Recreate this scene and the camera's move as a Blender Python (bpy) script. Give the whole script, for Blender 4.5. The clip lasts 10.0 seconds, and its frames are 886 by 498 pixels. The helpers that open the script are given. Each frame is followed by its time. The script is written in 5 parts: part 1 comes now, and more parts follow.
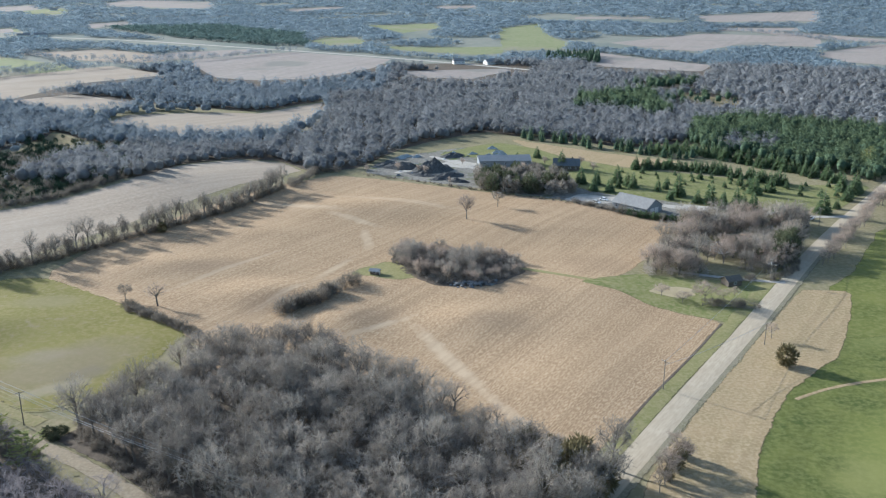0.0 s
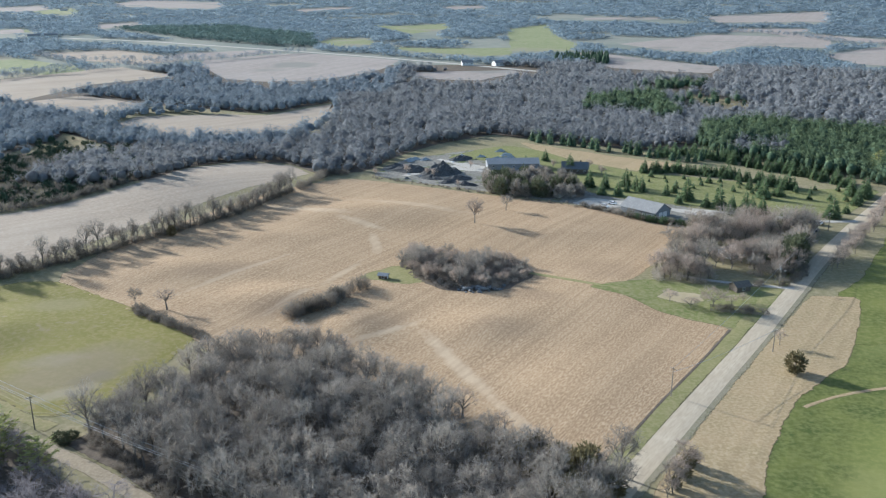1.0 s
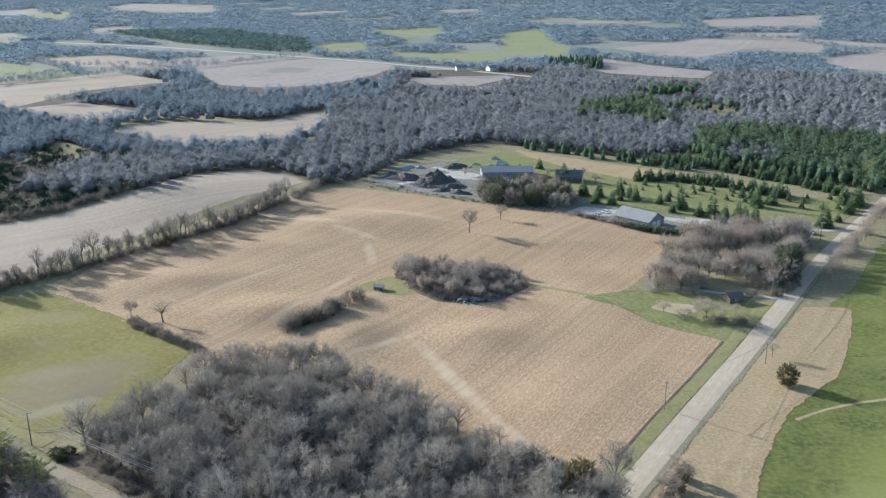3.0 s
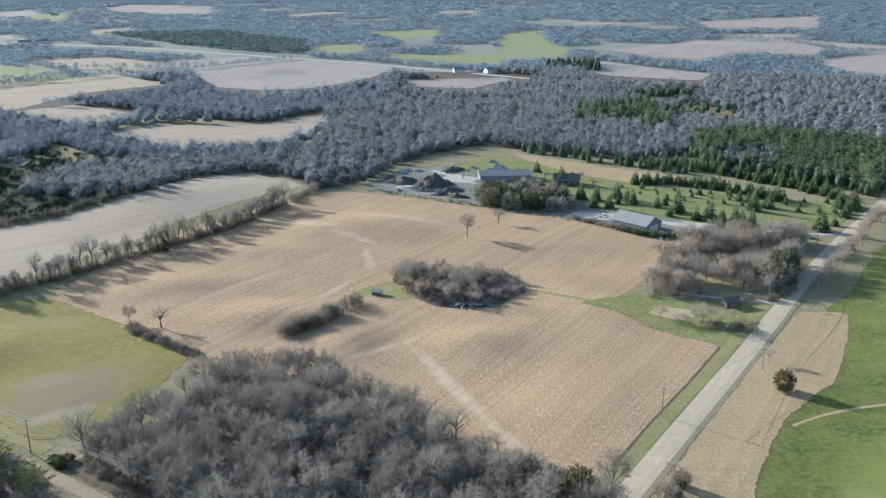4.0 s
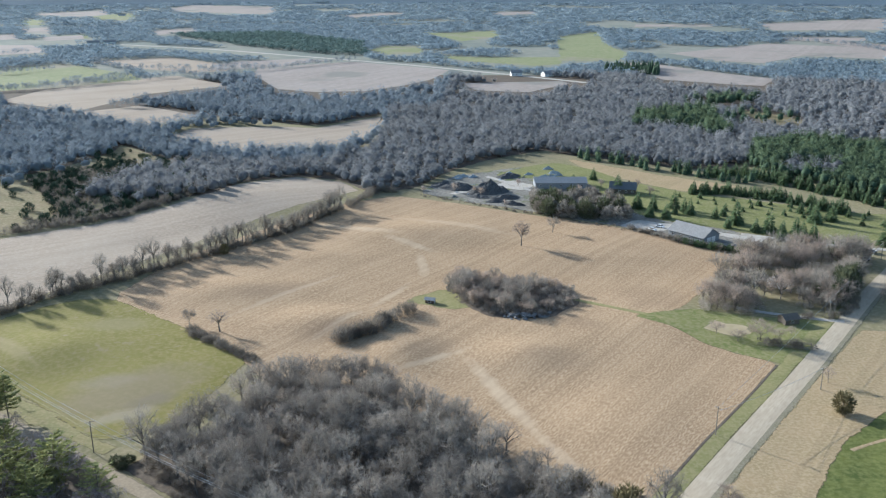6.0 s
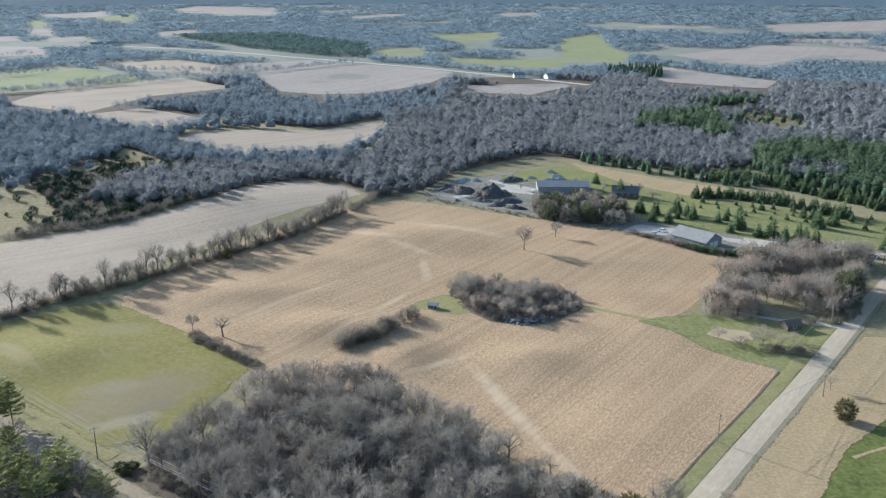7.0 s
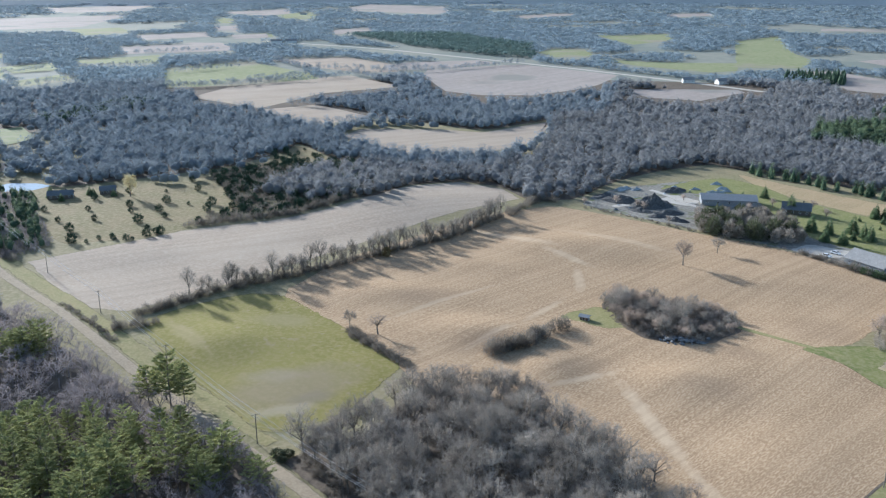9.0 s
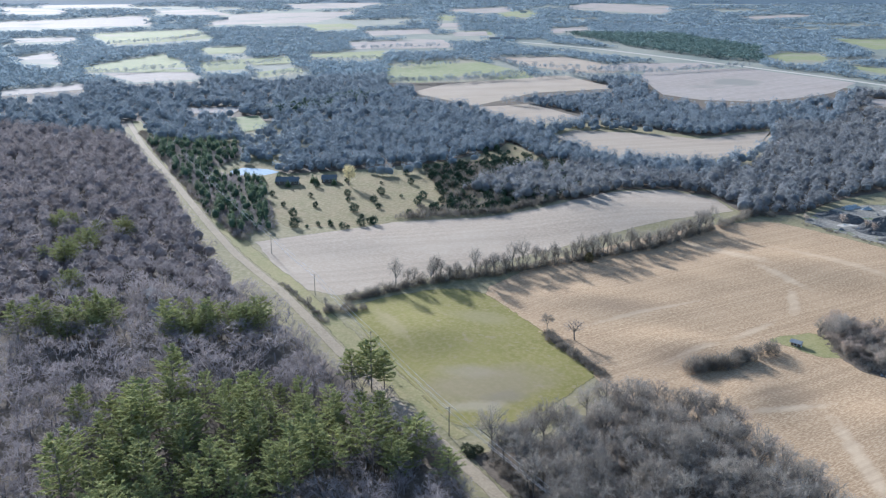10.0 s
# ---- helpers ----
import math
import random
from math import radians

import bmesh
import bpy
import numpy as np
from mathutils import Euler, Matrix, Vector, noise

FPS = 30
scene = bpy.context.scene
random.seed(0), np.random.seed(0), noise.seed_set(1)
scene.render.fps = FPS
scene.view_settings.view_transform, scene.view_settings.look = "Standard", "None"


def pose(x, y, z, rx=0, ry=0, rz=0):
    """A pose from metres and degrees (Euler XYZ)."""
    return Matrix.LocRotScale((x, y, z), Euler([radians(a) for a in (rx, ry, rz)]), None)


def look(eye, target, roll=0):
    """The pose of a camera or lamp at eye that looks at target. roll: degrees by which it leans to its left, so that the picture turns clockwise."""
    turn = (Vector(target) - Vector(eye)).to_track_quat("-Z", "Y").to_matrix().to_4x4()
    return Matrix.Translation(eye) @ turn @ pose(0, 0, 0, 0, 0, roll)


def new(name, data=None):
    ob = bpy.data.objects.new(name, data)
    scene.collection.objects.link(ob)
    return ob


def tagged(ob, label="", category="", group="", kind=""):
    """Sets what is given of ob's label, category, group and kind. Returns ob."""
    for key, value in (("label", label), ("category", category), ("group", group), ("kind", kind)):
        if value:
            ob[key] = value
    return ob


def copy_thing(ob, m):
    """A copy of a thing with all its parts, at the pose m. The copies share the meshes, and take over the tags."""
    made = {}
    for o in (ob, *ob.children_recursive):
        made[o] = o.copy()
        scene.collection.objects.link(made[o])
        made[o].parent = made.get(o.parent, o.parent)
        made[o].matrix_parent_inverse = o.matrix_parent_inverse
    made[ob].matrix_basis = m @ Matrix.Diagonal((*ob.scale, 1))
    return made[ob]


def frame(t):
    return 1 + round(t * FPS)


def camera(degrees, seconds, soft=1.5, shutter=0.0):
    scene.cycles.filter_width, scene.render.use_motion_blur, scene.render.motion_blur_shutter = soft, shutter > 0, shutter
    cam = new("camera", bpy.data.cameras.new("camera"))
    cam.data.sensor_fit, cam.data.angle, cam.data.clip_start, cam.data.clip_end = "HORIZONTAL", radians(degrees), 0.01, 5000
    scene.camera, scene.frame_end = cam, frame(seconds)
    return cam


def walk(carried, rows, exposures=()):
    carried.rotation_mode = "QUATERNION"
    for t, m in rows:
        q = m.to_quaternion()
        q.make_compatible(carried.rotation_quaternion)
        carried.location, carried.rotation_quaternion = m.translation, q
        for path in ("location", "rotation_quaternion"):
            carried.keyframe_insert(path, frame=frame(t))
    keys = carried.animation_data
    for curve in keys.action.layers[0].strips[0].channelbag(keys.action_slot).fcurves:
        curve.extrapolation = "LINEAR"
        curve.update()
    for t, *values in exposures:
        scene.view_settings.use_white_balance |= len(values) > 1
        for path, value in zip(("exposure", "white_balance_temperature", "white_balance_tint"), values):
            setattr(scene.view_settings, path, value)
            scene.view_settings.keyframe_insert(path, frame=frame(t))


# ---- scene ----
cam = camera(53.85, 10.0, soft=1.25)
PATH = [
    (0, pose(0.00, 0.00, 110.00, 72.529, 0, -0.000)),
    (0.5, pose(-0.09, 0.10, 111.01, 72.511, 0, -0.022)),
    (1, pose(-0.12, -0.02, 111.93, 72.516, 0, 0.547)),
    (1.5, pose(-0.16, -0.15, 112.85, 72.547, 0, 0.548)),
    (2, pose(-0.19, -0.34, 113.84, 72.572, 0, 0.456)),
    (2.5, pose(-0.22, -0.46, 114.86, 72.611, 0, 0.312)),
    (4, pose(-0.28, -0.76, 117.74, 72.684, 0, 0.020)),
    (4.5, pose(-0.28, -0.96, 118.70, 72.666, 0, 2.746)),
    (5, pose(-0.37, -1.03, 119.60, 72.686, 0, 3.857)),
    (5.5, pose(-0.49, -1.02, 120.56, 72.679, 0, 3.691)),
    (7, pose(-0.53, -1.13, 123.57, 72.720, 0, 3.882)),
    (7.5, pose(-0.56, -1.25, 124.50, 72.705, 0, 5.611)),
    (8, pose(-0.54, -1.34, 125.48, 72.714, 0, 7.719)),
    (8.5, pose(-0.51, -1.41, 126.43, 72.685, 0, 10.269)),
    (9, pose(-0.41, -1.57, 127.42, 72.623, 0, 14.504)),
    (9.5, pose(-0.28, -1.92, 128.57, 72.558, 0, 23.142)),
    (10, pose(-0.22, -2.41, 129.74, 72.487, 0, 28.380)),
]
EXPOSURE = [(0, 1.04, 5650, 6), (5.5, 1.04, 5650, 6), (8, 1.0, 5600, 6), (9, 1.02, 5500, 8), (10, 1.12, 5400, 10)]
walk(cam, PATH, EXPOSURE)

# ---- light ----
SUN_AZ, SUN_EL = radians(-54), radians(18)       # clockwise from +y, above the horizon
to_sun = Vector((math.sin(SUN_AZ) * math.cos(SUN_EL), math.cos(SUN_AZ) * math.cos(SUN_EL), math.sin(SUN_EL)))
world = bpy.data.worlds.new("sky")
world.use_nodes = True
scene.world = world
wn = world.node_tree.nodes
sky = wn.new("ShaderNodeTexSky")
sky.sky_type, sky.sun_disc = "NISHITA", False
sky.sun_elevation, sky.sun_rotation = SUN_EL, SUN_AZ
sky.air_density, sky.dust_density = 1.0, 1.1
world.node_tree.links.new(sky.outputs[0], wn["Background"].inputs[0])
wn["Background"].inputs[1].default_value = 0.11
sun_data = bpy.data.lights.new("sun", "SUN")
sun_data.energy, sun_data.angle, sun_data.color = 4.9, radians(0.6), (1.0, 0.95, 0.88)
sun = new("sun", sun_data)
sun.matrix_world = look(to_sun * 100, (0, 0, 0))


# ---- materials ----
def mat(name, cols, big=40.0, small=1.5, rough=0.9, bump=0.0, rows=None, vary=0.0, island=0.0, metal=0.0, spots=None, leak=0.0, tint=0.0, ragged=0.0, blots=(), soft=False, grain=None):
    """cols: two colours that change over big metres and a third in grains of small metres. rows: (dx, dy, period, strength)."""
    m = bpy.data.materials.new(name)
    m.use_nodes = True
    nt = m.node_tree
    n, l = nt.nodes, nt.links
    bsdf = n["Principled BSDF"]
    bsdf.inputs["Roughness"].default_value, bsdf.inputs["Metallic"].default_value = rough, metal
    bsdf.inputs["Specular IOR Level"].default_value = 0.035 if rough > 0.65 else 0.3
    geo = n.new("ShaderNodeNewGeometry")

    def noise_at(size, detail, rough_=0.6):
        t = n.new("ShaderNodeTexNoise")
        t.inputs["Scale"].default_value, t.inputs["Detail"].default_value, t.inputs["Roughness"].default_value = 1 / size, detail, rough_
        l.new(geo.outputs["Position"], t.inputs["Vector"])
        return t.outputs["Fac"]

    def step(value, lo, hi):
        r = n.new("ShaderNodeMapRange")
        r.inputs["From Min"].default_value, r.inputs["From Max"].default_value = lo, hi
        l.new(value, r.inputs["Value"])
        return r.outputs["Result"]

    def mix(fac, a, b, kind="MIX"):
        x = n.new("ShaderNodeMix")
        x.data_type, x.blend_type = "RGBA", kind
        for sock, v in ((x.inputs["Factor"], fac), (x.inputs["A"], a), (x.inputs["B"], b)):
            if isinstance(v, (int, float)):
                sock.default_value = v
            elif isinstance(v, tuple):
                sock.default_value = (*v, 1)
            else:
                l.new(v, sock)
        return x.outputs["Result"]

    def scaled(value, k):
        x = n.new("ShaderNodeMath")
        x.operation = "MULTIPLY"
        x.inputs[1].default_value = k
        l.new(value, x.inputs[0])
        return x.outputs[0]

    if grain:
        # grain drawn out along the rows
        dx, dy, stretch = grain
        k = math.hypot(dx, dy)
        both_ways = n.new("ShaderNodeCombineXYZ")
        for i, way in enumerate(((dx / k / stretch, dy / k / stretch, 0), (-dy / k, dx / k, 0))):
            dp = n.new("ShaderNodeVectorMath")
            dp.operation = "DOT_PRODUCT"
            dp.inputs[1].default_value = way
            l.new(geo.outputs["Position"], dp.inputs[0])
            l.new(dp.outputs["Value"], both_ways.inputs[i])
        gt = n.new("ShaderNodeTexNoise")
        gt.inputs["Scale"].default_value, gt.inputs["Detail"].default_value = 1 / small, 4
        l.new(both_ways.outputs[0], gt.inputs["Vector"])
        fine = gt.outputs["Fac"]
    else:
        fine = noise_at(small, 4)
    col = mix(step(noise_at(big, 5), 0.35, 0.65), cols[0], cols[1])
    if len(cols) > 2:
        col = mix(scaled(step(fine, 0.42, 0.64), 0.75), col, cols[2])
    if spots:
        size, colour, lo = spots
        col = mix(step(noise_at(size, 3, 0.5), lo, lo + 0.08), col, colour)
    for cx, cy, ra, rb, turn, colour, amount in blots:
        # a soft-edged patch or streak lying at cx, cy
        rel = n.new("ShaderNodeVectorMath")
        rel.operation = "SUBTRACT"
        rel.inputs[1].default_value = (cx, cy, 0)
        l.new(geo.outputs["Position"], rel.inputs[0])
        both_axes = n.new("ShaderNodeCombineXYZ")
        ct, st = math.cos(radians(turn)), math.sin(radians(turn))
        for k, way in enumerate(((ct / ra, st / ra, 0), (-st / rb, ct / rb, 0))):
            dp = n.new("ShaderNodeVectorMath")
            dp.operation = "DOT_PRODUCT"
            dp.inputs[1].default_value = way
            l.new(rel.outputs[0], dp.inputs[0])
            l.new(dp.outputs["Value"], both_axes.inputs[k])
        size_ = n.new("ShaderNodeVectorMath")
        size_.operation = "LENGTH"
        l.new(both_axes.outputs[0], size_.inputs[0])
        wav = n.new("ShaderNodeMath")
        wav.operation = "MULTIPLY_ADD"
        wav.inputs[1].default_value = 1.3
        l.new(noise_at(min(ra, rb) * 1.5 + 1, 4), wav.inputs[0])
        l.new(size_.outputs["Value"], wav.inputs[2])
        col = mix(scaled(step(wav.outputs[0], 1.75, 1.1), amount), col, colour)
    height = fine
    if rows:
        dx, dy, period, strength = rows
        dot = n.new("ShaderNodeVectorMath")
        dot.operation = "DOT_PRODUCT"
        k = math.hypot(dx, dy)
        dot.inputs[1].default_value = (-dy / k / period, dx / k / period, 0)
        l.new(geo.outputs["Position"], dot.inputs[0])
        wob = n.new("ShaderNodeMath")
        wob.operation = "MULTIPLY_ADD"
        wob.inputs[1].default_value = 1.6
        l.new(noise_at(30, 3), wob.inputs[0])
        l.new(dot.outputs["Value"], wob.inputs[2])
        tex = n.new("ShaderNodeTexWhiteNoise")
        tex.noise_dimensions = "1D"
        fl = n.new("ShaderNodeMath")
        fl.operation = "FLOOR"
        l.new(wob.outputs[0], fl.inputs[0])
        l.new(fl.outputs[0], tex.inputs["W"])
        col = mix(scaled(tex.outputs["Value"], strength), col, tuple(c * 0.55 for c in cols[0]))
    if island:
        col = mix(scaled(geo.outputs["Random Per Island"], island), col, tuple(min(1, c * 1.9) for c in cols[1]))
    if vary:
        info = n.new("ShaderNodeObjectInfo")
        col = mix(scaled(info.outputs["Random"], vary), col, tuple(c * 0.35 for c in cols[0]))
    l.new(col, bsdf.inputs["Base Color"])
    if tint:
        at = n.new("ShaderNodeAttribute")
        at.attribute_name = "tint"
        col = mix(scaled(at.outputs["Fac"], tint), col, tuple(v * 0.3 for v in cols[0]))
        l.new(col, bsdf.inputs["Base Color"])
    if soft:
        # worn, uneven margin where the sheet runs out
        rim = n.new("ShaderNodeAttribute")
        rim.attribute_name = "edge"
        uneven = n.new("ShaderNodeMath")
        uneven.operation = "MULTIPLY_ADD"
        uneven.inputs[1].default_value = 0.9
        l.new(noise_at(1.8, 4), uneven.inputs[0])
        l.new(rim.outputs["Fac"], uneven.inputs[2])
        l.new(step(uneven.outputs[0], 0.5, 0.72), bsdf.inputs["Alpha"])
    if ragged:
        a = n.new("ShaderNodeMath")
        a.operation = "ADD"
        l.new(noise_at(6, 3), a.inputs[0])
        l.new(fine, a.inputs[1])
        l.new(step(a.outputs[0], 2 * ragged - 0.3, 2 * ragged + 0.5), bsdf.inputs["Alpha"])
    if leak:
        thin = n.new("ShaderNodeBsdfTranslucent")
        both = n.new("ShaderNodeMixShader")
        both.inputs[0].default_value = leak
        l.new(col, thin.inputs["Color"])
        l.new(bsdf.outputs[0], both.inputs[1])
        l.new(thin.outputs[0], both.inputs[2])
        l.new(both.outputs[0], n["Material Output"].inputs["Surface"])
    if bump:
        b = n.new("ShaderNodeBump")
        b.inputs["Distance"].default_value, b.inputs["Strength"].default_value = bump, 1.0
        l.new(height, b.inputs["Height"])
        l.new(b.outputs[0], bsdf.inputs["Normal"])
    return m


M_GROUND = mat("rough_dry_grass", [(0.235, 0.2, 0.118), (0.185, 0.168, 0.088), (0.29, 0.243, 0.155)], 25, 2.0, bump=0.15)
M_LITTER = mat("leaf_litter", [(0.10, 0.08, 0.062), (0.13, 0.105, 0.08), (0.165, 0.135, 0.105)], 14, 1.4, bump=0.15, soft=True)
# The dark patches mostly put the humps' slope shade into the stubble colour.
CHAFF, WORN_SHADE = (0.50, 0.385, 0.26), (0.215, 0.15, 0.10)
M_STUBBLE = mat("corn_stubble", [(0.282, 0.19, 0.112), (0.342, 0.236, 0.142), (0.515, 0.385, 0.245)], 20, 0.45, bump=0.07, grain=(68, 104, 3.5), rows=(68, 104, 1.1, 0.26), blots=[
    (2, 240, 32, 3.2, -66, CHAFF, 0.75), (19, 203, 18, 2.4, -62, CHAFF, 0.6), (-22, 264, 16, 2.0, 40, CHAFF, 0.7), (-70, 415, 30, 4, -24, CHAFF, 0.6), (-42, 392, 18, 3, -38, CHAFF, 0.65),
    (-33, 362, 18, 3, -80, CHAFF, 0.65), (-43, 322, 18, 2.2, 68, CHAFF, 0.55), (-58, 290, 16, 2.2, 62, CHAFF, 0.6), (-84, 322, 34, 1.8, 55, CHAFF, 0.6), (-20, 424, 34, 5, -24, CHAFF, 0.45),
    (-60, 284, 16, 10, 20, WORN_SHADE, 0.35), (-92, 326, 16, 9, 30, WORN_SHADE, 0.35), (-24, 274, 12, 8, 30, WORN_SHADE, 0.3), (20, 268, 14, 9, -20, WORN_SHADE, 0.25), (60, 330, 16, 16, 0, WORN_SHADE, 0.25), (30, 300, 14, 6, -30, WORN_SHADE, 0.35)], soft=True)
M_VERGE = mat("tired_verge_grass", [(0.185, 0.182, 0.074), (0.24, 0.218, 0.098), (0.29, 0.248, 0.135)], 9, 1.0, bump=0.05, soft=True)
M_LANEVERGE = mat("dry_lane_grass", [(0.24, 0.205, 0.10), (0.20, 0.19, 0.085), (0.30, 0.25, 0.14)], 9, 1.0, bump=0.05, soft=True)
M_SAND = mat("bare_sand", [(0.33, 0.275, 0.165), (0.38, 0.31, 0.20)], 3, 0.7, soft=True)
M_GREY = mat("bean_stubble", [(0.312, 0.248, 0.185), (0.362, 0.295, 0.225), (0.41, 0.343, 0.268)], 45, 1.5, bump=0.06, rows=(75, 70, 3.2, 0.22), soft=True)
M_WINTER = mat("winter_wheat", [(0.17, 0.155, 0.047), (0.215, 0.19, 0.064), (0.26, 0.212, 0.098)], 30, 1.6, bump=0.03, rows=(75, -45, 2.0, 0.05), spots=(4, (0.25, 0.205, 0.115), 0.63), blots=[
    (-114, 233, 28, 15, 40, (0.235, 0.19, 0.125), 0.7), (-122, 240, 11, 6, 20, (0.27, 0.225, 0.16), 0.6), (-103, 229, 9, 5, 60, (0.20, 0.165, 0.12), 0.6), (-108, 219, 12, 4, 35, (0.34, 0.29, 0.21), 0.6), (-140, 288, 16, 9, 10, (0.24, 0.205, 0.11), 0.6), (-165, 262, 22, 4, -38, (0.27, 0.225, 0.12), 0.6)], soft=True)
M_LAWN = mat("lawn", [(0.14, 0.155, 0.054), (0.19, 0.192, 0.074), (0.265, 0.236, 0.125)], 11, 1.5, bump=0.05, soft=True)
M_PASTURE = mat("green_crop", [(0.10, 0.118, 0.034), (0.17, 0.175, 0.052), (0.20, 0.20, 0.078)], 30, 2.0, bump=0.05, rows=(30, 60, 3.5, 0.12), soft=True)
M_CROP = mat("young_crop", [(0.075, 0.096, 0.03), (0.14, 0.15, 0.045), (0.185, 0.188, 0.07)], 9, 1.6, bump=0.06, rows=(30, 60, 3.5, 0.15), blots=[
    (116, 178, 30, 24, 50, (0.205, 0.218, 0.066), 0.7), (150, 212, 40, 20, 35, (0.20, 0.215, 0.07), 0.6), (97, 176, 14, 9, 60, (0.24, 0.235, 0.09), 0.5), (150, 262, 30, 9, 30, (0.21, 0.215, 0.08), 0.5)], soft=True)
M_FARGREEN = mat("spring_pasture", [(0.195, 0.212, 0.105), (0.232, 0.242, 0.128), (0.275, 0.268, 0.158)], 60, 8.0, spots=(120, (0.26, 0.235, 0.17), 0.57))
# Tan cooled towards grey, so the far fields carry haze in their colour.
M_FARTAN = mat("hazed_harvested_field", [(0.278, 0.235, 0.203), (0.312, 0.268, 0.233), (0.352, 0.307, 0.27)], 90, 8.0, rows=(40, 90, 9, 0.15), spots=(140, (0.235, 0.22, 0.19), 0.56))
M_HAY = mat("mown_dry_grass", [(0.335, 0.246, 0.142), (0.28, 0.216, 0.118), (0.43, 0.332, 0.208)], 12, 1.0, bump=0.1, rows=(68, 104, 2.4, 0.2), soft=True)
M_MEADOW = mat("dry_meadow", [(0.215, 0.17, 0.095), (0.165, 0.148, 0.072), (0.29, 0.235, 0.145)], 20, 2.0, bump=0.15, soft=True)
M_ASPHALT = mat("worn_pale_asphalt", [(0.435, 0.36, 0.262), (0.48, 0.402, 0.298), (0.375, 0.31, 0.225)], 9, 0.6, rough=0.85, rows=(56, 84, 0.8, 0.18), grain=(56, 84, 6.0))
M_GRAVEL = mat("gravel", [(0.40, 0.365, 0.315), (0.33, 0.30, 0.25), (0.50, 0.465, 0.41)], 7, 0.8, bump=0.05, soft=True)
M_LANE = mat("tan_gravel", [(0.29, 0.235, 0.165), (0.24, 0.195, 0.135), (0.35, 0.29, 0.21)], 7, 0.8, bump=0.05, soft=True)
M_SHOULDER = mat("shoulder_gravel", [(0.23, 0.20, 0.14), (0.18, 0.165, 0.10), (0.30, 0.26, 0.19)], 4, 0.6, soft=True)
M_YARD = mat("muddy_yard", [(0.20, 0.182, 0.152), (0.135, 0.125, 0.105), (0.31, 0.29, 0.25)], 9, 1.6, bump=0.15, spots=(12, (0.12, 0.135, 0.06), 0.57), soft=True)
# Dark compost, greyed and deepened further so the colour carries the mounds' shade.
M_SOIL = mat("heaped_soil", [(0.06, 0.06, 0.06), (0.092, 0.09, 0.086), (0.15, 0.145, 0.138)], 5, 0.9, bump=0.2)
M_TARP = mat("blue_grey_sheeting", [(0.24, 0.27, 0.28), (0.3, 0.33, 0.34), (0.4, 0.42, 0.42)], 5, 0.8, rough=0.6)
M_BARK = mat("grey_bark", [(0.20, 0.18, 0.155), (0.26, 0.235, 0.205), (0.14, 0.12, 0.10)], 2, 0.3, vary=0.4)
M_TWIG = mat("bare_grey_twigs", [(0.262, 0.228, 0.192), (0.32, 0.284, 0.242), (0.445, 0.402, 0.346)], 9, 0.6, vary=0.55, island=0.45, leak=0.18)
M_TWIGRED = mat("bare_russet_twigs", [(0.31, 0.25, 0.205), (0.37, 0.303, 0.252), (0.44, 0.372, 0.315)], 6, 0.6, vary=0.4, island=0.35, leak=0.4)
# A faint haze blue is mixed into the twig grey here.
M_TWIGW = mat("hazed_wood_canopy", [(0.228, 0.235, 0.243), (0.27, 0.277, 0.284), (0.32, 0.326, 0.332)], 22, 1.2, island=0.18, leak=0.34, tint=0.48)
# The blue is aerial haze put into the base colour of the farthest woods.
M_TWIGFAR = mat("hazed_distant_woods", [(0.19, 0.25, 0.298), (0.21, 0.27, 0.318), (0.23, 0.29, 0.336)], 160, 12.0, leak=0.5, tint=0.18)
# Grey twigs shifted to blue: haze painted on the woods beyond the fields.
M_TWIGBACK = mat("hazed_grey_canopy", [(0.205, 0.242, 0.275), (0.24, 0.278, 0.312), (0.28, 0.318, 0.35)], 22, 1.2, island=0.12, leak=0.36, tint=0.42)
# Cooled like the outer twigs, to carry the same faint haze.
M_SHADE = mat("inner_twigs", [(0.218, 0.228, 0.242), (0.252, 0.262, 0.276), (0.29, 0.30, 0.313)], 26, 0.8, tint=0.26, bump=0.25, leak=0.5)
# Crown hearts of these woods, with the same haze blue in the colour.
M_SHADEBACK = mat("hazed_inner_twigs", [(0.23, 0.268, 0.302), (0.262, 0.302, 0.336), (0.298, 0.336, 0.37)], 26, 0.8, tint=0.2, bump=0.25, leak=0.5)
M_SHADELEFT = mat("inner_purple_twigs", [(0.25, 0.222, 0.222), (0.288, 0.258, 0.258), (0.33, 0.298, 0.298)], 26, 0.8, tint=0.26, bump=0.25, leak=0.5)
M_OLIVE = mat("olive_evergreen", [(0.08, 0.09, 0.052), (0.105, 0.115, 0.068), (0.145, 0.15, 0.095)], 3, 0.5, vary=0.3, island=0.3, leak=0.25)
M_TWIGLEFT = mat("bare_purple_canopy", [(0.255, 0.222, 0.218), (0.305, 0.27, 0.265), (0.365, 0.326, 0.32)], 20, 1.2, island=0.2, leak=0.32, tint=0.5)
M_BRUSH = mat("bare_brush", [(0.19, 0.165, 0.135), (0.245, 0.217, 0.18), (0.295, 0.265, 0.225)], 5, 0.5, vary=0.3, island=0.3, leak=0.3, tint=0.45)
M_PINE = mat("pine_needles", [(0.185, 0.202, 0.08), (0.25, 0.26, 0.108), (0.38, 0.375, 0.175)], 4, 0.5, rough=0.7, vary=0.35, island=0.35, leak=0.3)
M_SPRUCE = mat("spruce_needles", [(0.108, 0.158, 0.078), (0.145, 0.195, 0.10), (0.19, 0.235, 0.13)], 4, 0.5, rough=0.75, vary=0.4, island=0.25, leak=0.35, tint=0.45)
